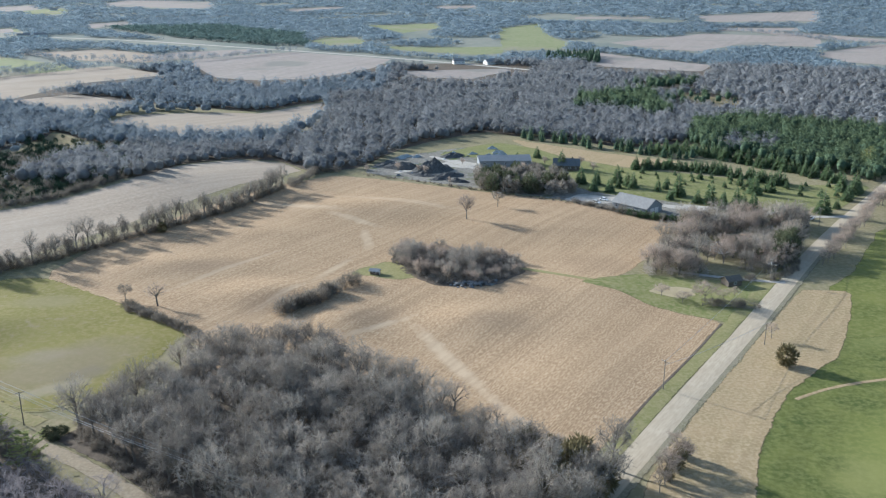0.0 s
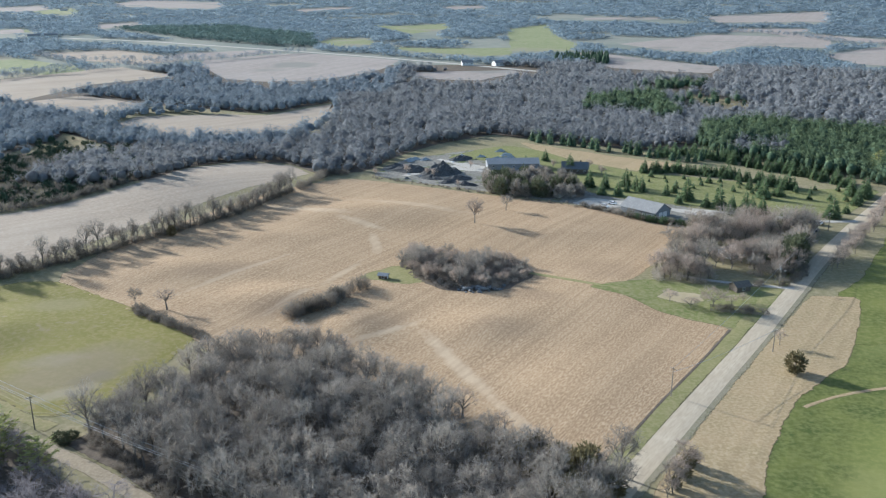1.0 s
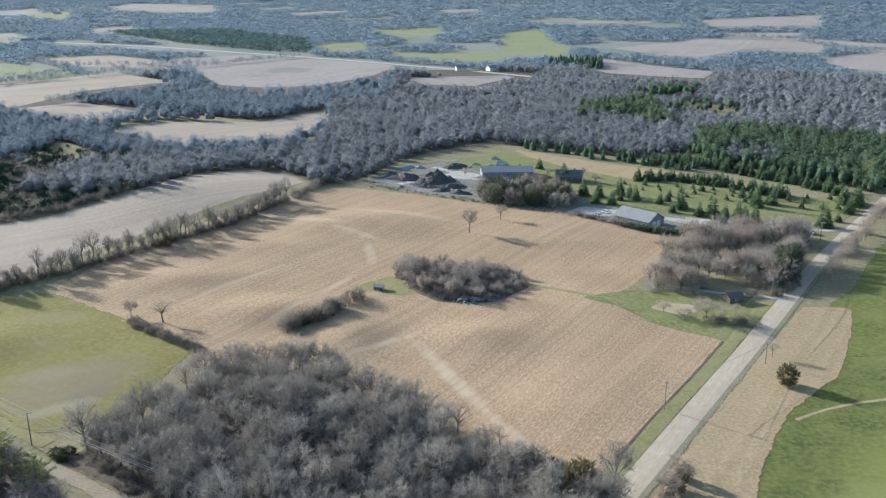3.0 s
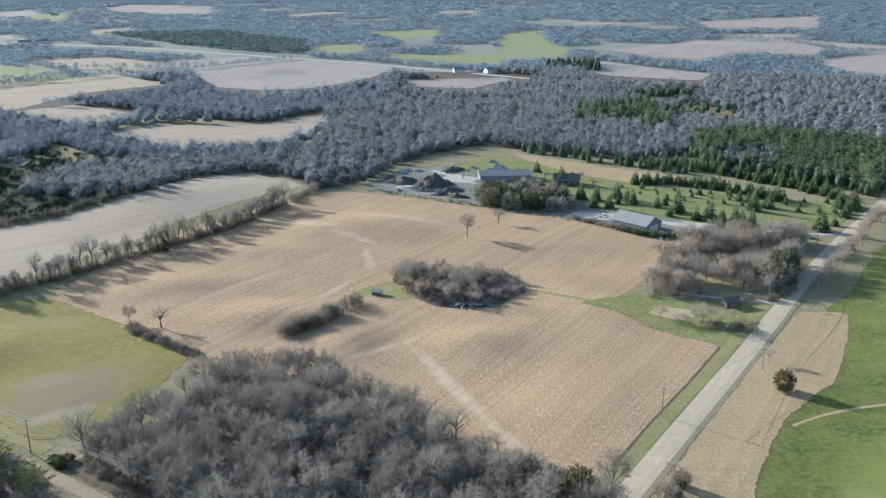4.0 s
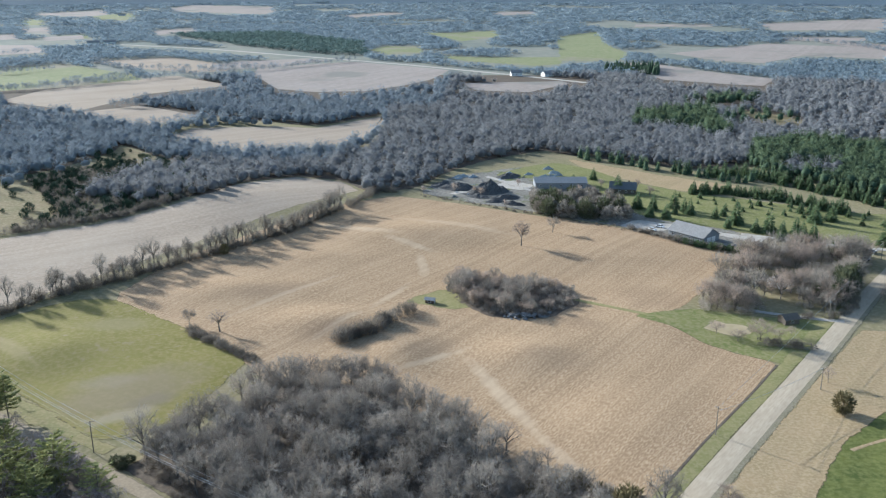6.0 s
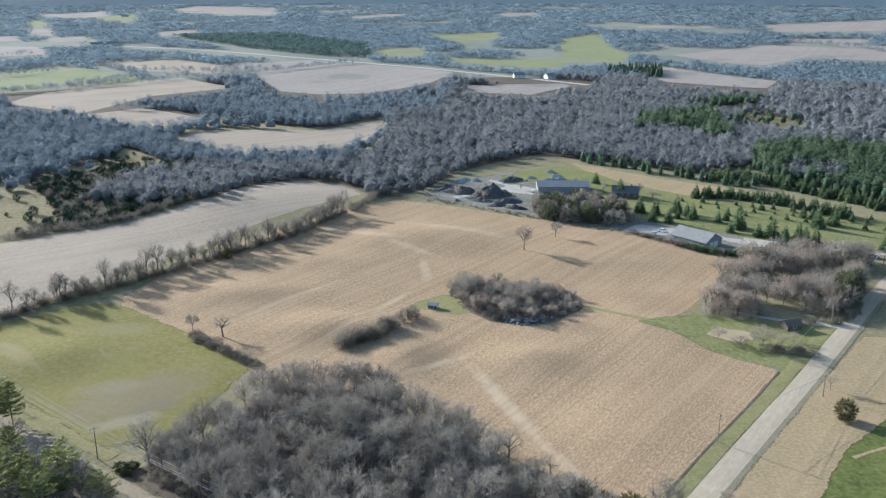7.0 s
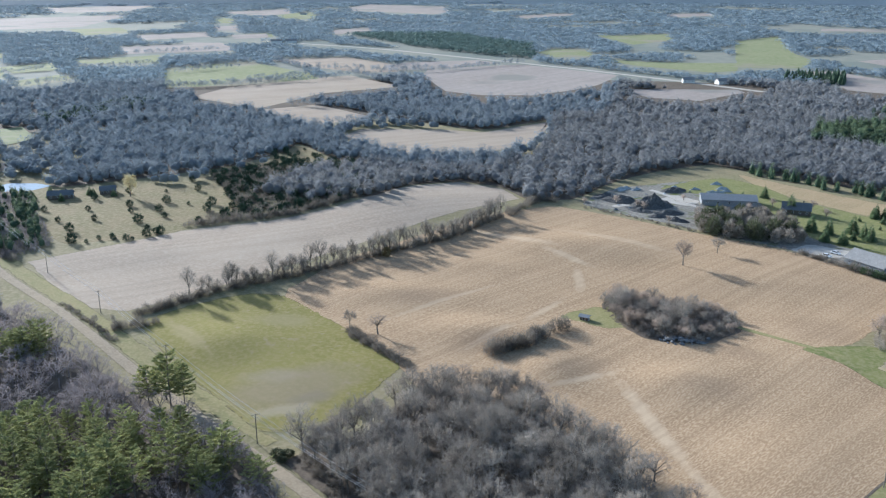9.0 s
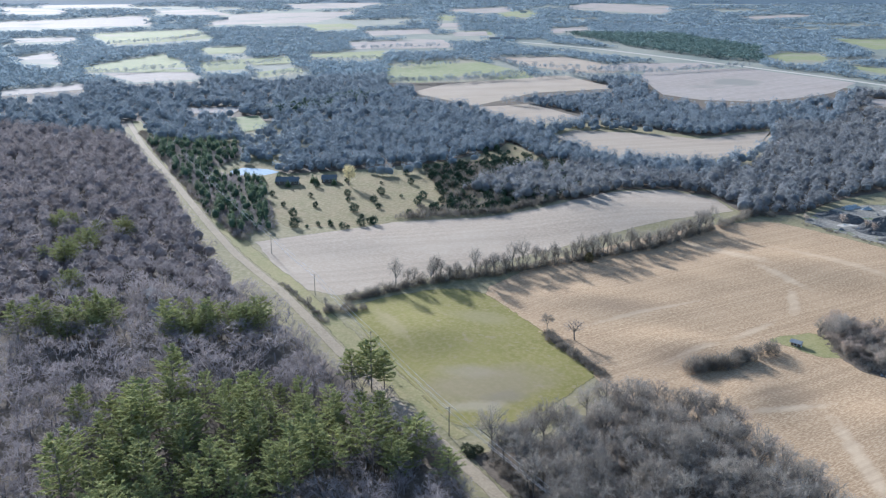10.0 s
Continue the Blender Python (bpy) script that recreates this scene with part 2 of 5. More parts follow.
# As hearts of conifer crowns, this darker green stands in for inner shade.
M_MASSPINE = mat("dark_massed_needles", [(0.052, 0.085, 0.052), (0.066, 0.10, 0.062), (0.085, 0.12, 0.076)], 4, 0.9, rough=0.75, tint=0.45, bump=0.8)
# Pine green lightened and blued to include the haze of distance.
M_PINEFAR = mat("hazed_pine_canopy", [(0.10, 0.155, 0.148), (0.125, 0.182, 0.172), (0.15, 0.205, 0.19)], 60, 5.0, tint=0.35, leak=0.3)
M_PINEWOOD = mat("shaded_pine_needles", [(0.088, 0.128, 0.07), (0.118, 0.158, 0.088), (0.16, 0.195, 0.112)], 4, 0.8, rough=0.75, island=0.3, leak=0.3, tint=0.45)
# Grass greyed and cooled: distance haze is part of this base colour.
M_FARGRASS = mat("hazed_rough_grass", [(0.225, 0.225, 0.182), (0.205, 0.21, 0.172), (0.262, 0.255, 0.212)], 180, 20.0, spots=(260, (0.18, 0.195, 0.165), 0.52))
M_CEDAR = mat("brown_green_cedar", [(0.12, 0.105, 0.055), (0.155, 0.132, 0.07), (0.20, 0.165, 0.095)], 3, 0.4, vary=0.3, island=0.25, leak=0.3)
M_WILLOW = mat("pale_yellow_twigs", [(0.42, 0.36, 0.20), (0.48, 0.42, 0.25), (0.54, 0.48, 0.31)], 3, 0.5, island=0.3, leak=0.35)
M_STEEL = mat("pale_ribbed_steel", [(0.235, 0.245, 0.252), (0.27, 0.28, 0.288), (0.21, 0.22, 0.228)], 6, 1.0, rough=0.7)
M_ROOF = mat("weathered_steel_roof", [(0.235, 0.232, 0.225), (0.285, 0.28, 0.27), (0.19, 0.186, 0.18)], 3, 0.5, rough=0.7)
M_SHINGLE = mat("dark_shingles", [(0.10, 0.11, 0.12), (0.135, 0.145, 0.15), (0.17, 0.175, 0.18)], 3, 0.4)
M_SHED = mat("brown_shingles", [(0.13, 0.115, 0.10), (0.17, 0.15, 0.13), (0.1, 0.09, 0.08)], 3, 0.4)
M_WHITE = mat("white_painted_boards", [(0.72, 0.71, 0.68), (0.66, 0.65, 0.62), (0.6, 0.58, 0.55)], 3, 0.4, rough=0.6)
M_BROWN = mat("brown_boards", [(0.125, 0.105, 0.088), (0.155, 0.13, 0.108), (0.10, 0.085, 0.072)], 2, 0.3)
M_GLASS = mat("dark_window_glass", [(0.02, 0.025, 0.03), (0.03, 0.035, 0.04)], 2, 1, rough=0.1)
M_POLE = mat("grey_weathered_pole", [(0.22, 0.19, 0.155), (0.28, 0.25, 0.21), (0.17, 0.14, 0.11)], 1, 0.1)
M_WIRE = mat("aluminium_wire", [(0.42, 0.42, 0.43), (0.48, 0.48, 0.49)], 5, 1, rough=0.8)
M_WATER = mat("pond_ice", [(0.17, 0.25, 0.33), (0.20, 0.28, 0.36), (0.25, 0.32, 0.395)], 8, 2, rough=0.7)
M_STONE = mat("field_stone", [(0.16, 0.165, 0.17), (0.21, 0.21, 0.21), (0.28, 0.28, 0.275)], 2, 0.3, vary=0.6)
M_TYRE = mat("black_rubber", [(0.02, 0.02, 0.02), (0.03, 0.03, 0.03)], 1, 0.2)
M_CAR = {"white": mat("white_car_paint", [(0.75, 0.75, 0.75), (0.7, 0.7, 0.7)], 1, 1, rough=0.25),
         "dark": mat("dark_car_paint", [(0.06, 0.07, 0.09), (0.05, 0.06, 0.08)], 1, 1, rough=0.25)}

# ---- the lie of the land ----
HUMPS = [(-62, 296, 20, 13, 2.6), (-108, 326, 24, 13, 2.3), (-34, 272, 12, 16, 2.2), (10, 270, 15, 13, 1.9), (-40, 412, 40, 22, 3.0), (-80, 372, 26, 16, 1.6),
         (55, 300, 22, 22, 1.2), (-150, 470, 50, 45, 5.0), (-150, 262, 22, 18, 2.2), (40, 225, 18, 22, 1.0), (50, 385, 30, 20, 1.5), (-250, 350, 30, 22, 1.6)]


def land(x, y):
    fade = max(0.0, min(1.0, (650 - y) / 120, (330 - x) / 100, (x + 460) / 100, (y - 60) / 60))
    if fade == 0:
        return 0.0
    z = 0.9 * noise.noise(Vector((x / 55, y / 55, 0.3))) + 0.15 * noise.noise(Vector((x / 21, y / 21, 4.2)))
    for a, b, ra, rb, up in HUMPS:
        z += up * math.exp(-((x - a) / ra) ** 2 - ((y - b) / rb) ** 2)
    return z * fade


def link_mesh(name, verts, faces, material, smooth=False):
    me = bpy.data.meshes.new(name)
    me.from_pydata([tuple(v) for v in verts], [], faces)
    me.materials.append(material)
    if smooth:
        me.polygons.foreach_set("use_smooth", [True] * len(me.polygons))
    me.update()
    return new(name, me)


def tri_mesh(name, V, F, material):
    """A mesh object from arrays of points and of triangles."""
    me = bpy.data.meshes.new(name)
    V, F = np.asarray(V, np.float32), np.asarray(F, np.int32)
    me.vertices.add(len(V))
    me.vertices.foreach_set("co", V.ravel())
    me.loops.add(F.size)
    me.loops.foreach_set("vertex_index", F.ravel())
    me.polygons.add(len(F))
    me.polygons.foreach_set("loop_start", np.arange(0, F.size, 3, dtype=np.int32))
    me.update(calc_edges=True)
    me.materials.append(material)
    return new(name, me)


def inside(p, poly):
    x, y = p
    hit = False
    for (a, b), (c, d) in zip(poly, poly[1:] + poly[:1]):
        if (b > y) != (d > y) and x < (c - a) * (y - b) / (d - b) + a:
            hit = not hit
    return hit


def axis_steps(lo, a, b, hi, fine, coarse):
    far = [lo + (a - lo) * (1 - (1 - i / coarse) ** 2) for i in range(coarse)]
    mid = list(np.arange(a, b, fine))
    out = [b + (hi - b) * (i / coarse) ** 2 for i in range(coarse + 1)]
    return [float(v) for v in far + mid + out]


def make_ground():
    xs = axis_steps(-7000, -460, 340, 7000, 5, 14)
    ys = axis_steps(-7000, 60, 660, 7000, 5, 14)
    sheets = [STUBBLE, GREY, GREEN, MEADOW, CLEARING, YARD, STRIP_FIELD, LAWN_N, LAWN_S, HAY, CROP_R, CROP_R2]

    def covered(x, y):
        return any(all(inside((x + dx, y + dy), s) for dx, dy in ((8, 0), (-8, 0), (0, 8), (0, -8))) for s in sheets)

    verts = [(x, y, land(x, y) - (0.4 if -460 <= x <= 340 and 60 <= y <= 660 and covered(x, y) else 0.02)) for y in ys for x in xs]
    w = len(xs)
    faces = [(j * w + i, j * w + i + 1, (j + 1) * w + i + 1, (j + 1) * w + i) for j in range(len(ys) - 1) for i in range(w - 1)]
    tagged(link_mesh("ground", verts, faces, M_GROUND, True), "rough ground of dry grass between fields and woods", "ground", kind="structure")


def soften(poly, rounds=1):
    for _ in range(rounds):
        out = []
        for (a, b), (c, d) in zip(poly, poly[1:] + poly[:1]):
            out += [(a * 0.86 + c * 0.14, b * 0.86 + d * 0.14), (a * 0.14 + c * 0.86, b * 0.14 + d * 0.86)]
        poly = out
    return poly


def field(name, poly, material, label, level=0, category="field", step=5, rough=0.8, rounds=1, rim_width=1.5):
    """A sheet over the outline, cut along a grid so that it follows the land."""
    pts = []
    poly = soften(poly, rounds)
    far = min(math.hypot(*p) for p in poly) > 690
    for (a, b), (c, d) in zip(poly, poly[1:] + poly[:1]):
        k = max(1, int(math.hypot(c - a, d - b) / (2 if not far else 30)))
        pts += [(a + (c - a) * i / k, b + (d - b) * i / k) for i in range(k)]
    bm = bmesh.new()
    vs = []
    for x, y in pts:
        j = rough * (4 if far else 1)
        dx, dy = noise.noise(Vector((x / 9, y / 9, 1))), noise.noise(Vector((x / 9, y / 9, 7)))
        if not far:
            dx += 0.6 * noise.noise(Vector((x / 2.5, y / 2.5, 3)))
            dy += 0.6 * noise.noise(Vector((x / 2.5, y / 2.5, 9)))
        vs.append(bm.verts.new((x + j * dx, y + j * dy, 0)))
    sheet = bm.faces.new(vs)
    rim = bm.verts.layers.float.new("edge")
    if far:
        for v in bm.verts:
            v[rim] = 1.0
    else:
        sheet.normal_update()
        bmesh.ops.inset_region(bm, faces=[sheet], thickness=rim_width, use_even_offset=False, use_boundary=True)
        for v in bm.verts:
            v[rim] = 0.0 if v.is_boundary else 1.0
    bmesh.ops.triangulate(bm, faces=bm.faces[:])
    if not far:
        for k, ax in ((0, (1, 0, 0)), (1, (0, 1, 0))):
            lo, hi = min(v.co[k] for v in bm.verts), max(v.co[k] for v in bm.verts)
            c = math.ceil(lo / step) * step
            while c < hi:
                co = [0, 0, 0]
                co[k] = c
                bmesh.ops.bisect_plane(bm, geom=bm.verts[:] + bm.edges[:] + bm.faces[:], plane_co=co, plane_no=ax, dist=0.01)
                c += step
    for v in bm.verts:
        v.co.z = land(v.co.x, v.co.y) + 0.03 + 0.04 * level
    bmesh.ops.recalc_face_normals(bm, faces=bm.faces)
    if sum(f.normal.z for f in bm.faces) < 0:
        bmesh.ops.reverse_faces(bm, faces=bm.faces)
    for f in bm.faces:
        f.smooth = True
    me = bpy.data.meshes.new(name)
    bm.to_mesh(me)
    bm.free()
    me.materials.append(material)
    return tagged(new(name, me), label, category, kind="structure")


def strip(name, line, width, material, label, level=1, category="road", kind="structure", wander=0.0):
    """A ribbon of the given width along a line, laid on the land."""
    pts = []
    for (a, b), (c, d) in zip(line, line[1:]):
        k = max(1, int(math.hypot(c - a, d - b) / 6))
        pts += [(a + (c - a) * i / k, b + (d - b) * i / k) for i in range(k)]
    pts.append(line[-1])
    for _ in range(4):
        pts = [pts[0]] + [tuple((p[i] + 2 * q[i] + r[i]) / 4 for i in (0, 1)) for p, q, r in zip(pts, pts[1:], pts[2:])] + [pts[-1]]
    verts, faces = [], []
    for i, (x, y) in enumerate(pts):
        p, q = pts[max(0, i - 1)], pts[min(len(pts) - 1, i + 1)]
        d = Vector((q[0] - p[0], q[1] - p[1])).normalized()
        w = width / 2 * (1 + wander * noise.noise(Vector((x / 7, y / 7, 2))))
        for s in (-1, -0.4, 0.4, 1):
            u, v = x + d.y * w * s, y - d.x * w * s
            verts.append((u, v, land(u, v) + 0.05 + 0.04 * level - (0.03 if abs(s) == 1 else 0)))
    for i in range(len(pts) - 1):
        for j in range(3):
            faces.append((4 * i + j, 4 * i + j + 1, 4 * i + j + 5, 4 * i + j + 4))
    ob = link_mesh(name, verts, faces, material, True)
    ob.data.attributes.new("edge", "FLOAT", "POINT").data.foreach_set("value", [0.1, 1.0, 1.0, 0.1] * len(pts))
    return tagged(ob, label, category, kind=kind)


STUBBLE = [(-154, 315), (-145, 364), (-111, 428), (-83, 470), (-60, 489), (-30, 479), (11, 457), (51, 436), (87, 412), (109, 391), (94, 359),
           (74, 321), (58, 303), (63, 298), (72, 284), (80, 276.5), (91, 270), (91.7, 267), (77, 244), (58.3, 216.1), (42, 190.6), (28.8, 165), (-41, 190), (-79, 255), (-121, 290)]
GREY = [(-203, 280), (-177, 325), (-164, 352), (-133, 416), (-96, 478), (-83, 501), (-97, 523), (-130, 533), (-152, 510), (-170, 461),
        (-205, 421), (-243, 391), (-258, 360), (-286, 325), (-256, 302), (-224, 279.5)]
GREEN = [(-193, 270), (-183, 294), (-168, 312), (-153, 315), (-133, 303), (-109, 283), (-81, 262), (-88, 224), (-98, 210), (-108, 205), (-118, 210), (-169, 249)]
MEADOW = [(-345, 405), (-320, 470), (-283, 508), (-230, 475), (-240, 425), (-244, 387), (-262, 365), (-291, 352)]
CLEARING = [(-297, 609), (-282, 630), (-233, 581), (-233, 549), (-260, 534)]
YARD = [(-48, 500), (-30, 543), (17, 578), (28, 562), (52, 545), (60, 505), (77, 451), (122, 428), (112, 397), (73, 424), (51, 438), (14, 463), (-27, 484)]
STRIP_FIELD = [(46, 608), (81, 576), (120, 546), (150, 524), (112, 509), (95, 525), (58, 565)]
LAWN_N = [(50, 556), (95, 525), (112, 507), (191, 467), (236, 465), (192, 411), (159, 402), (120, 427), (79, 448), (59, 507)]
LAWN_S = [(50, 306), (63, 312), (77, 317), (97, 310), (126, 309), (104, 274), (97, 266), (92, 269), (80, 276), (72, 283), (63, 297)]
HAY = [(40, 158), (46, 172), (50, 180), (73, 216), (107, 266), (127, 295), (132, 300), (149, 298), (139, 276), (129, 257), (119, 240), (111.5, 234), (104, 225.5), (96, 218), (87.6, 205), (78, 188), (73.7, 178), (69.8, 168), (64, 152)]
CROP_R = [(58, 150), (72, 195), (92, 222), (122, 255), (134, 262), (210, 300), (270, 250), (160, 140)]
CROP_R2 = [(140, 300), (158, 318), (200, 384), (280, 440), (330, 380), (230, 290), (120, 250)]
make_ground()
field("stubble_field", STUBBLE, M_STUBBLE, "harvested corn field of tan stubble with pale machine tracks", 0)
field("bean_field", GREY, M_GREY, "pale grey-tan harvested bean field", 0, rounds=0)
field("wheat_field", GREEN, M_WINTER, "green winter wheat field with bare brown patches", 0, rim_width=3)
field("lane_bank", [(-97, 192), (-84, 183), (-70, 172), (-45, 151), (-34, 150), (-58, 174), (-78, 188), (-91, 199)], M_LITTER, "brown leaf-strewn bank between lane and wood", 0.5, "ground", rounds=0)
field("meadow", MEADOW, M_MEADOW, "dry golden meadow dotted with shrubs", 0, "meadow")
field("clearing", CLEARING, M_MEADOW, "dry grassy clearing in the woods", 0, "meadow")
field("farm_yard", YARD, M_YARD, "muddy farm yard around sheds and soil heaps", 0, "yard")
field("strip_field", STRIP_FIELD, M_HAY, "narrow tan stubble strip beside the pine plantation", 0)
field("north_lawn", LAWN_N, M_LAWN, "green lawn planted with rows of young conifers", 1, "lawn")
field("farm_lawn", LAWN_S, M_LAWN, "green farmhouse lawn running into the stubble", 1, "lawn")
field("hay_field", HAY, M_HAY, "mown tan hay field beside the road", 2, rough=0.5, rim_width=2.2)
field("crop_field", CROP_R, M_CROP, "bright green crop field", 0)
field("pasture_field", CROP_R2, M_PASTURE, "green field crossed by tree shadows", 1)
FAR = [
    ("tan", [(-328, 1147), (-338, 1226), (-279, 1279), (-222, 1326), (-97, 1235), (-70, 1209), (-86, 1090), (-120, 1021), (-151, 975), (-205, 962), (-253, 985)]),
    ("grey", [(-626, 1303), (-523, 1377), (-378, 1255), (-370, 1176), (-416, 1151), (-508, 1206)]),
    ("grey", [(-512, 867), (-514, 951), (-450, 1081), (-419, 1116), (-315, 1017), (-384, 934), (-399, 806)]),
    ("grey", [(-393, 799), (-355, 847), (-270, 779), (-287, 754), (-311, 713), (-368, 762)]),
    ("grey", [(-263, 675), (-259, 716), (-194, 729), (-154, 723), (-106, 795), (-101, 756), (-108, 677), (-135, 630), (-187, 618), (-210, 625)]),
    ("green", [(-709, 1134), (-643, 1266), (-486, 1133), (-445, 1069), (-507, 978), (-587, 932)]),
    ("tan", [(-1341, 3584), (-1402, 4031), (-982, 3813), (-830, 3303), (-805, 3045), (-1230, 3283)]),
    ("green", [(-1664, 1400), (-1572, 1644), (-1318, 1426), (-1360, 1194)]),
    ("green", [(-1072, 874), (-1139, 1105), (-941, 965), (-1001, 844)]),
    ("tan", [(-1291, 926), (-1326, 1040), (-1128, 891), (-1187, 887)]),
    ("tan", [(-941, 654), (-909, 746), (-863, 708), (-897, 622)]),
    ("tan", [(-2297, 1596), (-2227, 2106), (-1797, 1715), (-2016, 1397)]),
    ("tan", [(-3362, 2397), (-2830, 2295), (-2588, 2096), (-2749, 1956)]),
    ("tan", [(-1681, 1780), (-1505, 2039), (-1822, 2746), (-2057, 2345)]),
    ("green", [(-808, 934), (-800, 1024), (-735, 990), (-759, 899)]),
    ("tan", [(-1006, 1472), (-887, 1628), (-765, 1447), (-907, 1326)]),
    ("tan", [(-983, 838), (-886, 908), (-811, 855), (-863, 785)]),
    ("green", [(-969, 1007), (-959, 1098), (-847, 980), (-882, 926)]),
    ("green", [(-922, 1212), (-841, 1335), (-761, 1207), (-868, 1170)]),
]
FAR += [
    ("tan", [(-941, 1503), (-939, 1611), (-875, 1617), (-761, 1460), (-801, 1421), (-886, 1413)]),
    ("tan", [(-1192, 2157), (-1146, 2213), (-1004, 1947), (-1083, 1982)]),
    ("green", [(-959, 1873), (-918, 1935), (-853, 1810), (-876, 1756)]),
    ("green", [(-1407, 2554), (-1376, 2629), (-1193, 2291), (-1268, 2312)]),
    ("tan", [(-1631, 2984), (-1506, 3368), (-1327, 2965), (-1344, 2788)]),
    ("green", [(-122, 2031), (-14, 2127), (0, 1927), (-78, 1768), (-183, 2067)]),
    ("green", [(-231, 1546), (-208, 1639), (-144, 1631), (-131, 1486), (-185, 1458)]),
    ("green", [(-128, 1453), (-35, 1410), (95, 1423), (88, 1303), (49, 1275), (-50, 1342)]),
    ("green", [(118, 1902), (221, 2105), (198, 1677), (212, 1496), (179, 1364), (91, 1356)]),
    ("tan", [(-59, 1053), (74, 1084), (81, 1056), (32, 973), (-24, 987)]),
    ("tan", [(174, 1320), (223, 1324), (273, 1220), (342, 1127), (307, 1050), (272, 1063), (202, 1108)]),
    ("tan", [(279, 1503), (400, 1631), (512, 1749), (689, 1634), (599, 1414), (485, 1470), (387, 1340), (330, 1370)]),
    ("tan", [(591, 1947), (766, 1929), (727, 1829), (567, 1829)]),
    ("tan", [(695, 2497), (1196, 2870), (928, 2216), (650, 2189)]),
    ("tan", [(358, 2437), (567, 2456), (542, 2346), (342, 2327)]),
    ("tan", [(-42, 3230), (124, 3404), (115, 3146), (-21, 2997)]),
    ("tan", [(-394, 1185), (-330, 1222), (-258, 1341), (-300, 1375), (-393, 1319), (-416, 1255)]),
    ("tan", [(-524, 2950), (-369, 3251), (-333, 3104), (-460, 2791)]),
    ("tan", [(536, 1290), (723, 1474), (712, 1312), (596, 1092), (530, 1163)]),
    ("tan", [(613, 1948), (705, 1761), (781, 1578), (748, 1511), (634, 1632)]),
]
FAR += [
    ("green", [(-1177, 2647), (-1163, 2804), (-1108, 2650), (-1137, 2577)]),
    ("tan", [(-3480, 2648), (-3276, 3038), (-2902, 2659), (-3045, 2365)]),
    ("tan", [(-2533, 3189), (-2315, 3687), (-2005, 3023), (-2168, 2796)]),
    ("tan", [(-2480, 2374), (-2470, 2625), (-1974, 2249), (-2224, 2202)]),
    ("green", [(-1464, 1932), (-1390, 2037), (-1248, 1878), (-1292, 1749)]),
    ("tan", [(-1174, 1766), (-1077, 1920), (-983, 1779), (-1065, 1647)]),
    ("tan", [(-968, 1832), (-918, 1908), (-852, 1786), (-901, 1718)]),
    ("green", [(-1312, 2816), (-1325, 3146), (-1159, 2802), (-1191, 2600)]),
    ("tan", [(-822, 2062), (-769, 2201), (-710, 2073), (-748, 1909)]),
    ("green", [(-1163, 1212), (-1117, 1297), (-1028, 1179), (-1064, 1134)]),
    ("tan", [(-1691, 1220), (-1606, 1306), (-1513, 1244), (-1570, 1143)]),
    ("green", [(-952, 1090), (-920, 1164), (-842, 1077), (-872, 1022)]),
    ("green", [(-1015, 836), (-1043, 890), (-907, 930), (-892, 904)]),
    ("tan", [(-648, 651), (-603, 684), (-583, 652), (-616, 626)]),
    ("green", [(-568, 620), (-552, 649), (-501, 603), (-503, 569)]),
    ("green", [(-358, 233), (-382, 265), (-365, 253), (-345, 227)]),
]
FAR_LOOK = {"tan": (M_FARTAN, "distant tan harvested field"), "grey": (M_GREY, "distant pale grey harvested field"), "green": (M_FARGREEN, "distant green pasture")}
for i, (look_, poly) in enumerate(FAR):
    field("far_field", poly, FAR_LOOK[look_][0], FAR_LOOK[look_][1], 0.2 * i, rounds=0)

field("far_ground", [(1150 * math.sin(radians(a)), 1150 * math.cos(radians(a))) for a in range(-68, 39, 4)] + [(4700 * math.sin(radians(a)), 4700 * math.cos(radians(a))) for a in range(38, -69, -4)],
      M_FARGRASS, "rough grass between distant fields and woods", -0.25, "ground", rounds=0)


def ridge():
    """Low wooded hills added as a backdrop to close the view, bare of detail so far off and coloured blue-grey for
    haze.
    """
    verts, faces = [], []
    for i in range(161):
        a = radians(-70 + 110 * i / 160)
        for r, up in ((4250, 0.0), (4420, 0.35), (4600, 0.8), (4780, 1.0), (6500, 0.6)):
            x, y = r * math.sin(a), r * math.cos(a)
            verts.append((x, y, -0.5 + up * (30 + 14 * noise.noise(Vector((a * 6, r / 900, 2.0))) + 5 * noise.noise(Vector((a * 45, r / 300, 5.0))))))
    for i in range(160):
        for j in range(4):
            k = 5 * i + j
            faces.append((k, k + 5, k + 6, k + 1))
    tagged(link_mesh("far_hills", verts, faces, M_TWIGFAR, True), "low wooded backdrop hills on the horizon, coloured blue-grey for haze", "hills", kind="structure")


ridge()
ROAD = [(-2, 112), (30, 160), (39.3, 173.4), (45.2, 181.7), (56.5, 199.2), (69, 218), (83.2, 239.2), (97.6, 259.9), (115.9, 287.9), (142.9, 328.8), (158, 351.4), (191.5, 397.7), (211.6, 424.1), (234.4, 453.8), (330, 585)]
LANE = [(-636, 565), (-525, 479), (-415, 401), (-336, 343), (-284, 307), (-234, 277), (-194, 250), (-160, 227), (-133, 210), (-113, 197), (-92, 185.5), (-79, 175.5), (-66, 166), (-40, 143)]
FAR_ROAD = [(-718, 1641), (-584, 1584), (-487, 1530), (-348, 1432), (-225, 1346), (-133, 1279), (-69, 1226), (20, 1150), (104, 1071)]
strip("verge", [(p[0] - 4.9, p[1] + 3.2) for p in ROAD[1:10]], 5.2, M_VERGE, "green grass verge beside the road", 1, "verge", wander=0.3)
